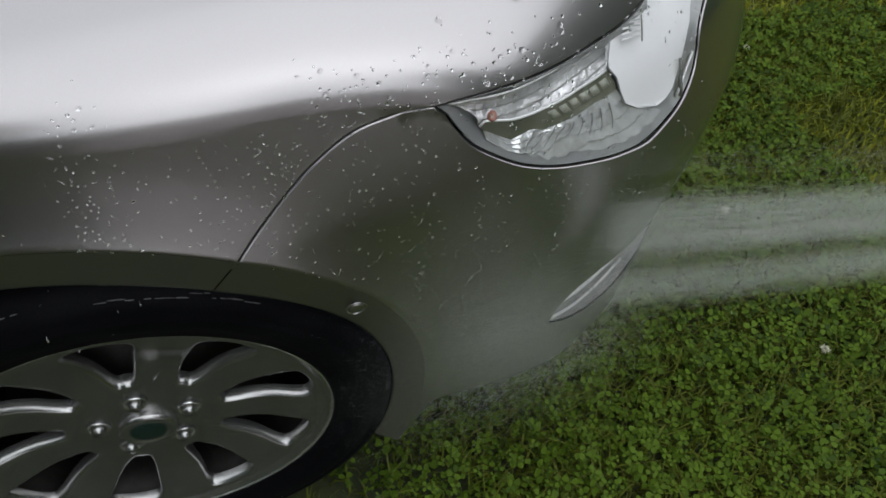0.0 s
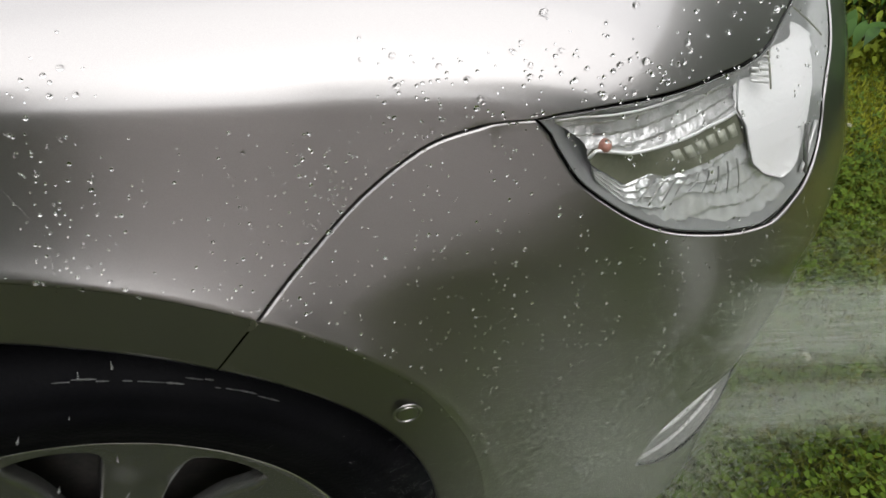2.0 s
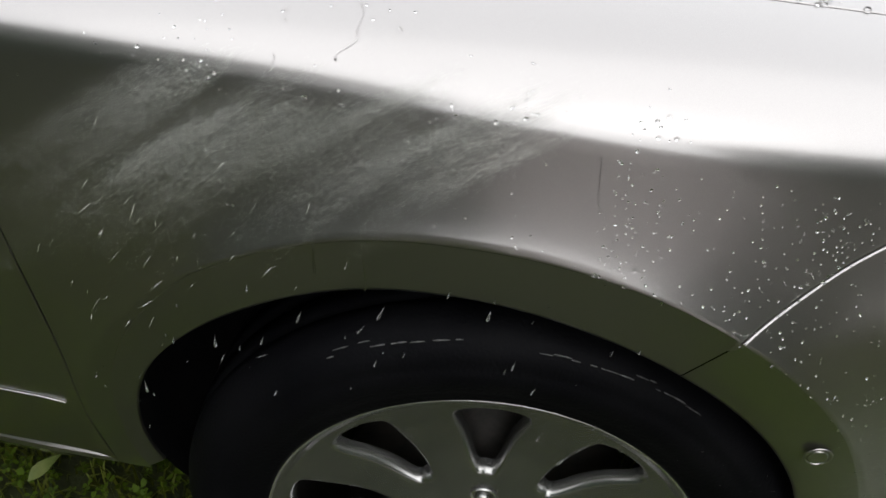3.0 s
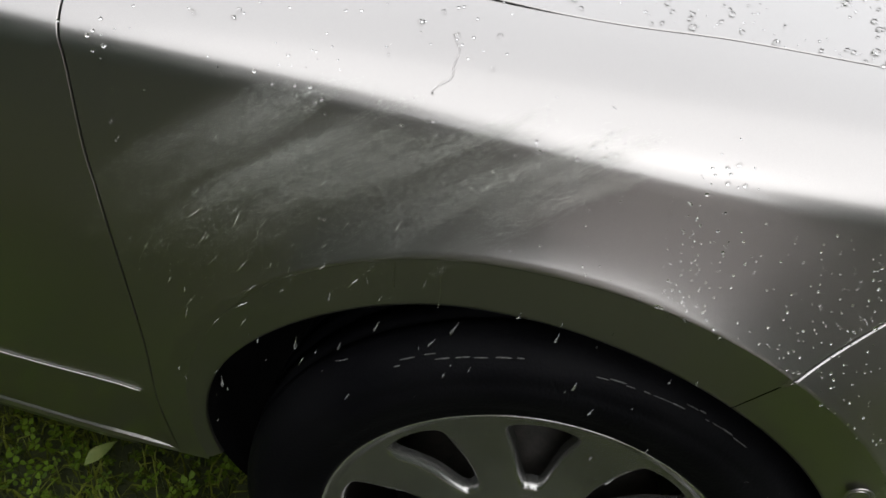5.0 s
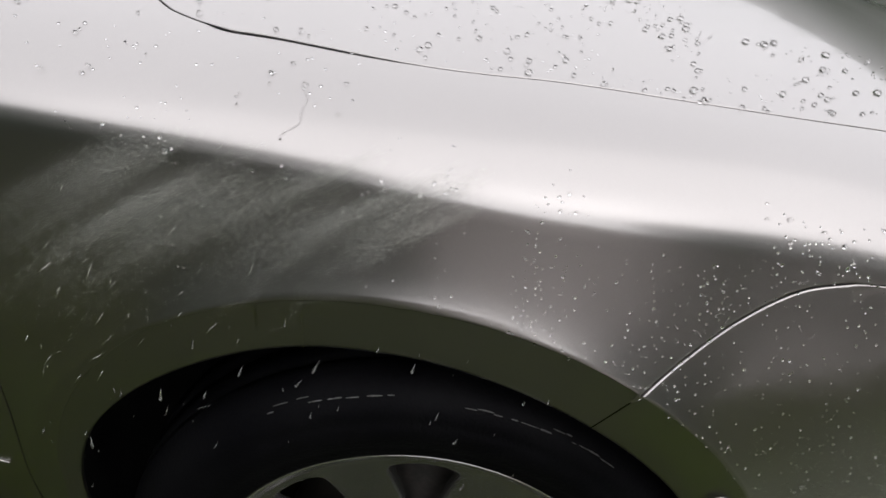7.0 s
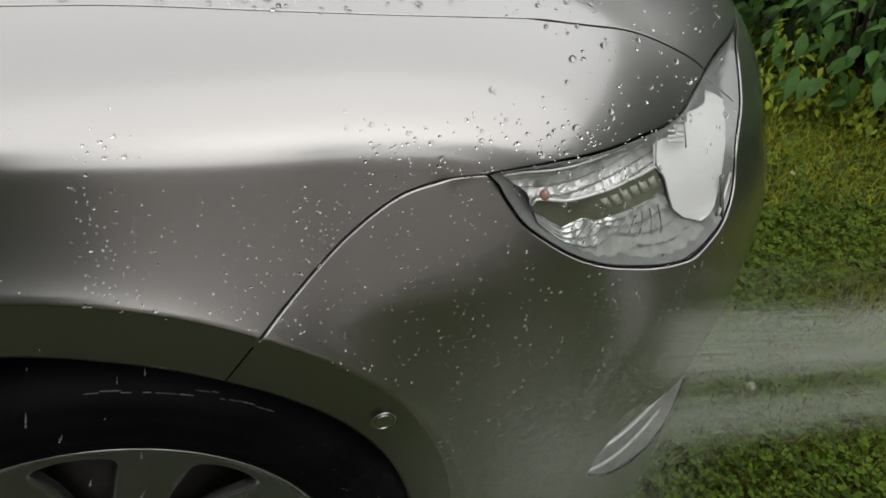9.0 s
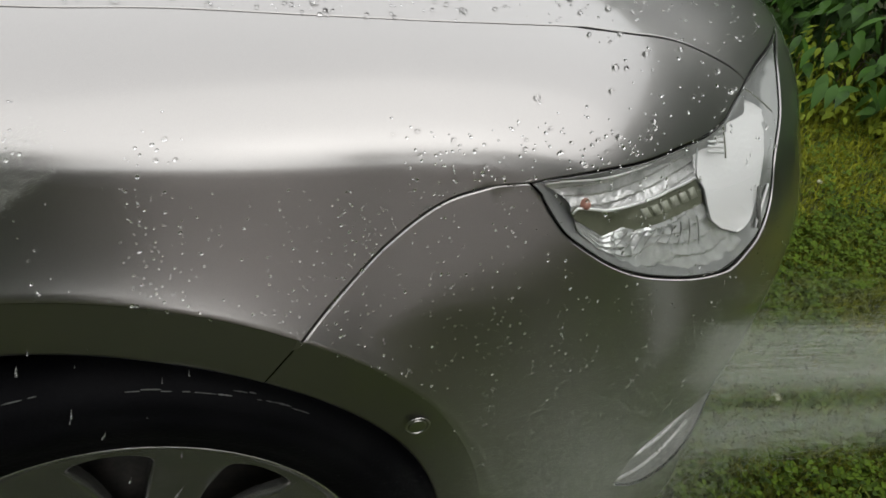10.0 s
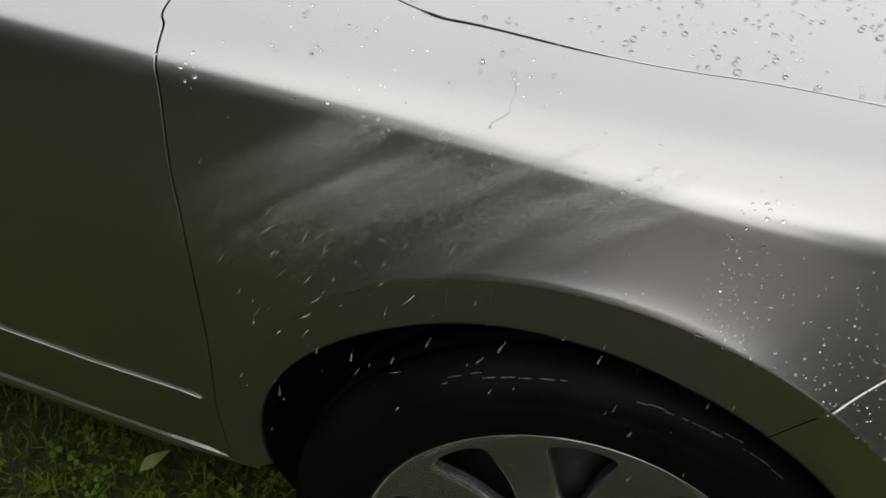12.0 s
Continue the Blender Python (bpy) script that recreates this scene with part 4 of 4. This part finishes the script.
def shrub(at, spread, high, n, big, seed, label, mat=leaf_mat):
    g = random.Random(seed)
    ob = tagged(new("shrub"), label, "shrub")
    ob.location = at
    me = leaf_mesh("leaf", mat)
    for k in range(9):
        a = g.uniform(0, 2 * math.pi)
        top = Vector((math.cos(a) * spread * g.uniform(0.2, 0.8), math.sin(a) * spread * g.uniform(0.2, 0.8), high * g.uniform(0.6, 1.0)))
        pts = [Vector((0.1 * math.cos(a), 0.1 * math.sin(a), -0.02)).lerp(top, t) + Vector((0, 0, 0.1 * math.sin(math.pi * t))) for t in (0, 0.3, 0.6, 1)]
        v, f = tube(pts, 0.0066 * high + 0.0012, 6, 0.4)
        link("stem", v, f, stem_mat, ob)
    verts, faces = [], []
    shape, quads = [v.co.copy() for v in me.vertices], [tuple(p.vertices) for p in me.polygons]
    for k in range(700):
        a, r = g.uniform(0, 2 * math.pi), spread * 0.95 * math.sqrt(g.random())
        z = high * (1 - (r / spread) ** 2 * 0.75) * (0.02 + 0.92 * g.random())
        at_leaf = pose(r * math.cos(a), r * math.sin(a), z, g.uniform(-40, 40), g.uniform(0, 60), math.degrees(a) + g.uniform(-80, 80)) @ Matrix.Scale(big * g.uniform(0.5, 1.0), 4)
        faces += [tuple(i + len(verts) for i in q) for q in quads]
        verts += [at_leaf @ v for v in shape]
    tagged(link("inner_foliage", verts, faces, mat, ob), "dense inner leaves", kind="stuff")
    for k in range(n):
        a, r = g.uniform(0, 2 * math.pi), spread * math.sqrt(g.random())
        z = high * (1 - (r / spread) ** 2 * 0.75) * (0.06 + 0.98 * g.random() ** 0.8)
        leaf = new("leaf", me)
        leaf.parent = ob
        s = big * g.uniform(0.6, 1.25)
        leaf.matrix_basis = pose(r * math.cos(a), r * math.sin(a), z, g.uniform(-35, 35), g.uniform(5, 50), math.degrees(a) + g.uniform(-60, 60)) @ Matrix.Scale(s, 4)
    return ob


shrub((2.62, 2.10, 0), 0.72, 1.2, 298, 0.112, 1, "leafy green shrub with broad pointed leaves at the lawn's edge")
shrub((2.78, 2.2, 0.15), 0.7, 1.1, 298, 0.122, 5, "tall dense shrub of dark pointed leaves")
shrub((2.15, 2.72, 0), 0.6, 0.9, 290, 0.11, 2, "leafy green shrub with broad leaves behind the lawn")
shrub((3.0, 1.45, 0), 0.6, 1.0, 290, 0.13, 3, "leafy green shrub in shade at the lawn's edge")
weed_mat = varied(material("yellow_green_weed", (0.1, 0.15, 0.02), 0.6, 0.0, Specular_IOR_Level=0.25), (0.05, 0.085, 0.004), (0.19, 0.24, 0.014), 6.0, "object", fine=60.0)
shrub((2.12, 2.02, 0), 0.30, 0.30, 290, 0.045, 4, "low yellow-green weeds in front of a shrub", weed_mat)
shrub((2.33, 1.74, 0), 0.18, 0.20, 160, 0.045, 6, "small clump of yellow-green weeds beside the lawn", weed_mat)


# ---- small things in the grass ----
def clover_flower(at, seed):
    g = random.Random(seed)
    ob = tagged(new("clover_flower"), "white clover flower head in the lawn", "flower")
    ob.location = at
    v, f = tube([(0, 0, 0), (0.002, 0, 0.025), (0, 0.002, 0.045)], 0.001, 5)
    link("stalk", v, f, stem_mat, ob)
    verts, faces = [], []
    for k in range(46):
        d = Vector((g.gauss(0, 1), g.gauss(0, 1), abs(g.gauss(0, 1)) * 0.9 - 0.2)).normalized()
        s = d.cross(Vector((0.3, 0.5, 0.8))).normalized() * 0.0018
        u = d.cross(s).normalized() * 0.0018
        c = Vector((0, 0, 0.048))
        i = len(verts)
        verts += [c + d * 0.004 + s, c + d * 0.004 + u, c + d * 0.004 - s, c + d * 0.004 - u, c + d * g.uniform(0.009, 0.012)]
        faces += [(i, i + 1, i + 4), (i + 1, i + 2, i + 4), (i + 2, i + 3, i + 4), (i + 3, i, i + 4)]
    link("petals", verts, faces, petal_mat, ob, smooth=False)
    return ob


for k, (x, y) in enumerate(((1.10, 0.13), (1.06, 0.47), (1.62, 0.62), (1.36, 0.98), (1.70, 1.30))):
    clover_flower((x, y, 0), k)
fallen = link("fallen_leaf", [Vector(v.co) * 0.055 for v in leaf_mesh("leaf_shape", pale_leaf, 0.3).vertices], [p.vertices[:] for p in leaf_mesh("leaf_shape", pale_leaf).polygons], pale_leaf)
tagged(fallen, "pale yellow-green leaf lying in the grass", "leaf")
fallen.matrix_basis = pose(-0.655, 0.140, 0.05, 10, -22, 62)


# ---- water on the car ----
def drops(name, spots, label):
    """Flattened beads of water on the skin: rows of p, m, radius."""
    q = np.array(spots)
    n = skin_normal(q[:, 0], q[:, 1])
    pos = skin(q[:, 0], q[:, 1]) + n * 0.0003
    r = q[:, 2]
    s = np.cross(n, [0.9, 0.1, 0.3])
    s /= np.linalg.norm(s, axis=1, keepdims=True)
    u = np.cross(n, s)
    k = 8
    long = rng.uniform(0.85, 1.25, len(q))
    verts = [pos + n * (r * 0.85)[:, None]]
    for height, wide in ((0.70, 0.56), (0.34, 0.92), (-0.25, 1.0)):
        for i in range(k):
            a = 2 * np.pi * i / k
            verts.append(pos + n * (r * height)[:, None] + s * (r * wide * math.cos(a))[:, None] + u * (r * wide * long * math.sin(a))[:, None])
    verts = np.stack(verts, 1)
    per = verts.shape[1]
    base = np.arange(len(q)) * per
    faces = []
    one = [(0, 1 + i, 1 + (i + 1) % k) for i in range(k)]
    for ring in range(2):
        for i in range(k):
            j = (i + 1) % k
            one.append((1 + ring * k + i, 1 + (ring + 1) * k + i, 1 + (ring + 1) * k + j, 1 + ring * k + j))
    one.append(tuple(1 + 2 * k + i for i in reversed(range(k))))
    for b in base:
        faces += [tuple(b + i for i in f) for f in one]
    return tagged(link(name, verts.reshape(-1, 3), faces, water), label, "water drops", kind="stuff")


def scatter(n, box, loop, small, large, power=2.5, streaks=0, seed=1):
    g = np.random.default_rng(seed)
    x = g.uniform(box[0], box[1], n)
    if streaks:
        centres = g.uniform(box[0], box[1], streaks)
        x = np.where(g.random(n) < 0.75, centres[g.integers(0, streaks, n)] + g.normal(0, 0.007, n), x)
    y = g.uniform(box[2], box[3], n)
    q = np.stack([x, y], 1)
    thick = np.array([noise.noise((a * 9, b * 9, seed)) for a, b in q])
    q = q[inside(q, loop) & (thick > (-0.5 if streaks else -0.18))]
    r = small + (large - small) * g.random(len(q)) ** power
    return np.column_stack([q, r])


drops("hood_drops", np.concatenate([scatter(340, (0.15, 0.75, 0.18, 0.34), hood_loop, 0.0008, 0.0038, 2.5, seed=2), scatter(760, (-0.3, 0.2, 0.19, 0.5), hood_loop, 0.0007, 0.0032, 3.0, seed=12),
                                    scatter(130, (0.35, 0.85, 0.14, 0.24), hood_loop, 0.0007, 0.0022, 2.6, seed=22)]), "large clear beads of water on the hood")
drops("fender_drops", np.concatenate([scatter(800, (0.03, 0.36, -0.14, 0.0), fender_loop, 0.0005, 0.0017, 2.8, 22, 3), scatter(330, (0.22, 0.60, 0.0, 0.09), fender_loop, 0.0007, 0.0021, 2.4, 0, 13),
                                      scatter(150, (-0.42, 0.1, -0.09, 0.10), fender_loop, 0.0006, 0.0018, 2.8, 9, 4), scatter(70, (-0.4, -0.1, 0.08, 0.18), fender_loop, 0.0008, 0.0024, 2.5, 0, 15),
                                      scatter(140, (0.34, 0.62, 0.05, 0.18), fender_loop, 0.0008, 0.0032, 2.5, 0, 5)]), "small beads of water on the fender")
drops("bumper_drops", scatter(1700, (0.15, 0.72, -0.32, 0.02), bumper_loop, 0.0005, 0.0014, 2.8, 40, 6), "small beads of water on the bumper")
drops("lamp_drops", scatter(700, (0.33, 0.80, -0.035, 0.13), lamp_loop, 0.0005, 0.0019, 2.5, 0, 7), "small beads of water on the headlamp")


def runs(name, paths, label):
    """Thin trails of running water on the skin, each with a bead at its foot."""
    verts, faces = [], []
    for path, radius in paths:
        v, f = tube([on_skin(u, w, radius * 0.4) for u, w in path], radius, 6, 1.5)
        k = len(verts)
        verts += v
        faces += [tuple(i + k for i in q) for q in f]
    return tagged(link(name, verts, faces, water), label, "water", kind="stuff")


def trail(u, w0, w1, sway, seed):
    g = random.Random(seed)
    a, b = g.uniform(0, 6), g.uniform(0, 6)
    return [(u + sway * (math.sin(a + 5 * t) + 0.4 * math.sin(b + 13 * t)), (w0 + (w1 - w0) * t)) for t in np.linspace(0, 1, 14)]


g = random.Random(21)
trails = [(trail(-0.183, 0.31, 0.12, 0.002, 1), 0.0005), (trail(-0.137, 0.74, 0.34, 0.005, 2), 0.0006)]
trails += [([(0.033, 0.0), (0.035, -0.015), (0.036, -0.030), (0.047, -0.046), (0.052, -0.056), (0.053, -0.072), (0.052, -0.083)], 0.0004)]
for k in range(9):
    u, w = g.uniform(-0.36, 0.06), g.uniform(-0.10, 0.25)
    trails.append((trail(u, w, w - g.uniform(0.02, 0.07), 0.0008, 30 + k), g.uniform(0.0004, 0.0009)))
runs("water_trails", trails, "thin trails of water running down the fender")


# ---- water spray striking the bumper ----
spray_mat = material("white_water_spray", (0.77, 0.79, 0.74), 0.7)


def shards(name, pos, way, length, radius, parent, label, mat):
    """Long thin drops, six-faced, along their way."""
    n = len(pos)
    side = np.cross(way, [0.2, 0.3, 0.93])
    side /= np.linalg.norm(side, axis=1, keepdims=True)
    up = np.cross(way, side)
    v = [pos - way * length[:, None]]
    for k in range(3):
        a = 2 * math.pi * k / 3
        v.append(pos + (side * math.cos(a) + up * math.sin(a)) * radius[:, None])
    v.append(pos + way * length[:, None])
    verts = np.stack(v, 1).reshape(-1, 3)
    b = np.arange(n)[:, None] * 5
    faces = np.concatenate([b + f for f in ([0, 2, 1], [0, 3, 2], [0, 1, 3], [4, 1, 2], [4, 2, 3], [4, 3, 1])])
    return tagged(link(name, verts, faces.tolist(), mat, parent), label, kind="stuff")


spray = tagged(new("water_spray"), "fan of white water spray striking the bumper", "water spray")
g = np.random.default_rng(11)
n = 92000
hit, start = np.array([0.53, 0.06, 0.545]), np.array([1.55, -0.10, 0.69])
t = g.random(n) ** 0.8
strand = g.normal(0, 1, (13, 2)) * [0.020, 0.048]
pick = strand[np.minimum(g.integers(0, 13, n), g.integers(0, 13, n))] + g.normal(0, 1, (n, 2)) * [0.009, 0.014]
core = start + (hit - start) * t[:, None]
spreadout = (0.35 + 0.65 * t)[:, None]
pos = core + np.stack([0 * t, pick[:, 0], pick[:, 1]], 1) * spreadout
way = (hit - start) / np.linalg.norm(hit - start) + np.stack([0 * t, pick[:, 0] * 0.3, pick[:, 1] * 0.5], 1)
way /= np.linalg.norm(way, axis=1, keepdims=True)
shards("jet", pos, way, g.uniform(0.02, 0.07, n), g.uniform(0.000004, 0.000008, n), spray, "streaks of water flying from a hose", spray_mat)
n = 100000
a = g.normal(0, 1, (n, 3)) * [0.062, 0.026, 0.066] + [0.43, 0.0, 0.505]
low = g.random(n) < 0.40
a[low] += np.abs(g.normal(0, 1, (low.sum(), 1))) * [-0.055, 0.0, -0.085]
edge = np.clip(a[:, 0], -1, 0.9)
limit = skin(edge, np.clip(a[:, 2] - shoulder(edge), -0.5, -0.002))[:, 1]
a[:, 1] = np.minimum(a[:, 1], limit - 0.012)
way = g.normal(0, 1, (n, 3)) * [0.35, 0.2, 0.35] + (a - [0.60, 0.06, 0.60]) * [7, 3, 7]
way /= np.linalg.norm(way, axis=1, keepdims=True)
shards("mist", a, way, g.uniform(0.001, 0.005, n), g.uniform(0.000006, 0.000018, n), spray, "cloud of fine droplets", spray_mat)


def over_skin(x, z, off):
    """Places a little outside the body side, at height z."""
    edge = np.clip(x, -1, 0.9)
    y = skin(edge, np.clip(z - shoulder(edge), -0.5, -0.002))[:, 1]
    return np.stack([x, y - off, z], 1)


splash = tagged(new("water_spray"), "thin sheet of spray sweeping down over the fender", "water spray")
g = np.random.default_rng(12)
for k in range(80):
    n = int(g.uniform(400, 1300))
    x0 = g.uniform(-0.25, 0.02)
    long, drop = g.uniform(0.07, 0.20), g.uniform(0.5, 0.85)
    t = g.beta(1.3, 1.8, n)
    off = g.normal(0, 0.011, n) * (0.4 + t)
    x = x0 - long * t + off * 0.6
    z = 0.835 - 0.04 * (x0 < -0.1) * g.random() - g.uniform(0, 0.05) - long * drop * t ** 1.2 + off
    pos = over_skin(x, np.clip(z, 0.5, 0.85), 0.015 + g.uniform(0, 0.03) * t)
    way = np.stack([-1.0 + 0 * t, 0 * t, -drop * (0.7 + 0.6 * t)], 1) + g.normal(0, 0.06, (n, 3))
    way /= np.linalg.norm(way, axis=1, keepdims=True)
    shards("spray_streak", pos, way, g.uniform(0.001, 0.0045, n), g.uniform(0.000006, 0.000018, n), splash, "fine streaks of flying water", spray_mat)
n = 40
t = g.uniform(0.55, 1.0, n)
x = 0.0 - 0.34 * t + g.normal(0, 0.03, n)
z = 0.80 - 0.17 * t + g.normal(0, 0.05, n)
pos = over_skin(x, z, g.uniform(0.02, 0.06, n))
way = np.stack([-0.5 + 0 * t, 0 * t, -0.8 + 0 * t], 1) + g.normal(0, 0.15, (n, 3))
way /= np.linalg.norm(way, axis=1, keepdims=True)
shards("flung_drop", pos, way, g.uniform(0.003, 0.010, n), g.uniform(0.0001, 0.0004, n), splash, "larger flung drops", spray_mat)


def teardrops(name, spots, parent, label):
    """Falling drops, round below and drawn out above: rows of place, way, length, radius."""
    verts, faces = [], []
    k = 8
    shape = ((0.0, 0.05), (0.35, 0.35), (0.62, 0.75), (0.80, 1.0), (0.92, 0.8), (1.0, 0.25))
    for p, d, long, r in spots:
        d = Vector(d).normalized()
        side = d.cross(Vector((0.1, 1, 0.05))).normalized()
        up = d.cross(side)
        b = len(verts)
        for t, w in shape:
            for i in range(k):
                q = 2 * math.pi * i / k
                verts.append(Vector(p) + d * long * t + (side * math.cos(q) + up * math.sin(q)) * r * w)
        for i in range(len(shape) - 1):
            for j in range(k):
                q = (j + 1) % k
                faces.append((b + i * k + j, b + i * k + q, b + (i + 1) * k + q, b + (i + 1) * k + j))
        faces.append(tuple(b + j for j in reversed(range(k))))
        faces.append(tuple(b + (len(shape) - 1) * k + j for j in range(k)))
    return tagged(link(name, verts, faces, falling_water, parent), label, "water drops", kind="stuff")


falling, q = [], random.Random(17)
for k in range(44):
    x = q.uniform(-0.34, 0.10)
    edge = ARCH_Z + math.sqrt(max(0.34 ** 2 - (x - ARCH_X) ** 2, 0.0))
    z = min(edge + 0.05, 0.70) - abs(q.gauss(0, 0.075))
    p = over_skin(np.array([x]), np.array([z]), q.uniform(0.008, 0.035))[0]
    big = q.random() ** 2.5
    falling.append((p, (q.gauss(-0.25, 0.15), 0, -1), 0.003 + 0.014 * big * q.uniform(0.6, 1.2), 0.0004 + 0.0009 * big))
teardrops("falling_drops", falling, None, "clear drops falling from the wheel arch")

# ---- rest of the car ----
for side in (1, -1):
    rear_arch = [(-2.76 + 0.36 * math.cos(radians(q)), 0.333 + 0.36 * math.sin(radians(q)) - 0.825) for q in range(-10, 191, 4)]
    loop = joined(straight((-1.455, 1.0), (-1.455, -0.53), (-2.38, -0.55)), rear_arch, straight((-3.14, -0.55), (-3.90, -0.50), (-3.90, 1.0), (-1.455, 1.0)))
    panel("rear_side", loop, paint, car, side=side, spacing=0.05)
panel("deck", joined(straight((-0.47, 1.0), (-3.90, 1.0), (-3.90, 2.0), (-0.47, 2.0), (-0.47, 1.0))), paint, car, both=True, spacing=0.09)


def cabin(name, t0, t1, mat, swell):
    """A band of the cabin, between two heights of its arched section."""
    stations = [(-0.50, 0.95, 0.70), (-0.9, 1.20, 0.68), (-1.30, 1.40, 0.64), (-1.7, 1.455, 0.62), (-2.2, 1.46, 0.61), (-2.7, 1.38, 0.60), (-3.1, 1.20, 0.60), (-3.45, 0.99, 0.60)]
    verts, faces = [], []
    m = 24
    for x, top, half in stations:
        for k in range(m + 1):
            q = t0 + (t1 - t0) * k / m
            a = math.pi * q
            c, s = math.cos(a), math.sin(a)
            verts.append((x, HALF + (half + swell) * math.copysign(abs(c) ** 0.55, c), 0.93 + (top - 0.93 + swell) * abs(s) ** 0.6))
    for i in range(len(stations) - 1):
        for k in range(m):
            faces.append((i * (m + 1) + k, i * (m + 1) + k + 1, (i + 1) * (m + 1) + k + 1, (i + 1) * (m + 1) + k))
    return link(name, verts, faces, mat, car)


cabin("window_glass", 0.0, 1.0, glass_black, 0.0)
cabin("roof", 0.24, 0.76, paint, 0.012)
for y, turn in ((0.0325, 0), (2 * HALF - 0.0325, 180)):
    copy_thing(wheel, Matrix.Translation((-2.76, y, 0.31)) @ pose(0, 0, 0, 0, 0, turn))
verts = [(-3.9, HALF + sy * hw, z) for z, hw in ((0.30, 0.28), (0.6, 0.28), (0.95, 0.28)) for sy in (-1, 1)]
link("tail_panel", [(x - 0.02 * (1 - abs(z - 0.6) * 2), y, z) for x, y, z in verts], [(0, 1, 3, 2), (2, 3, 5, 4)], paint, car)
link("floor_pan", [(-3.85, 0.35, 0.24), (0.75, 0.35, 0.24), (0.75, 1.41, 0.24), (-3.85, 1.41, 0.24), (-3.85, 0.35, 0.27), (0.75, 0.35, 0.27), (0.75, 1.41, 0.27), (-3.85, 1.41, 0.27)],
     [(3, 2, 1, 0), (4, 5, 6, 7), (0, 1, 5, 4), (1, 2, 6, 5), (2, 3, 7, 6), (3, 0, 4, 7)], plastic, car, smooth=False)
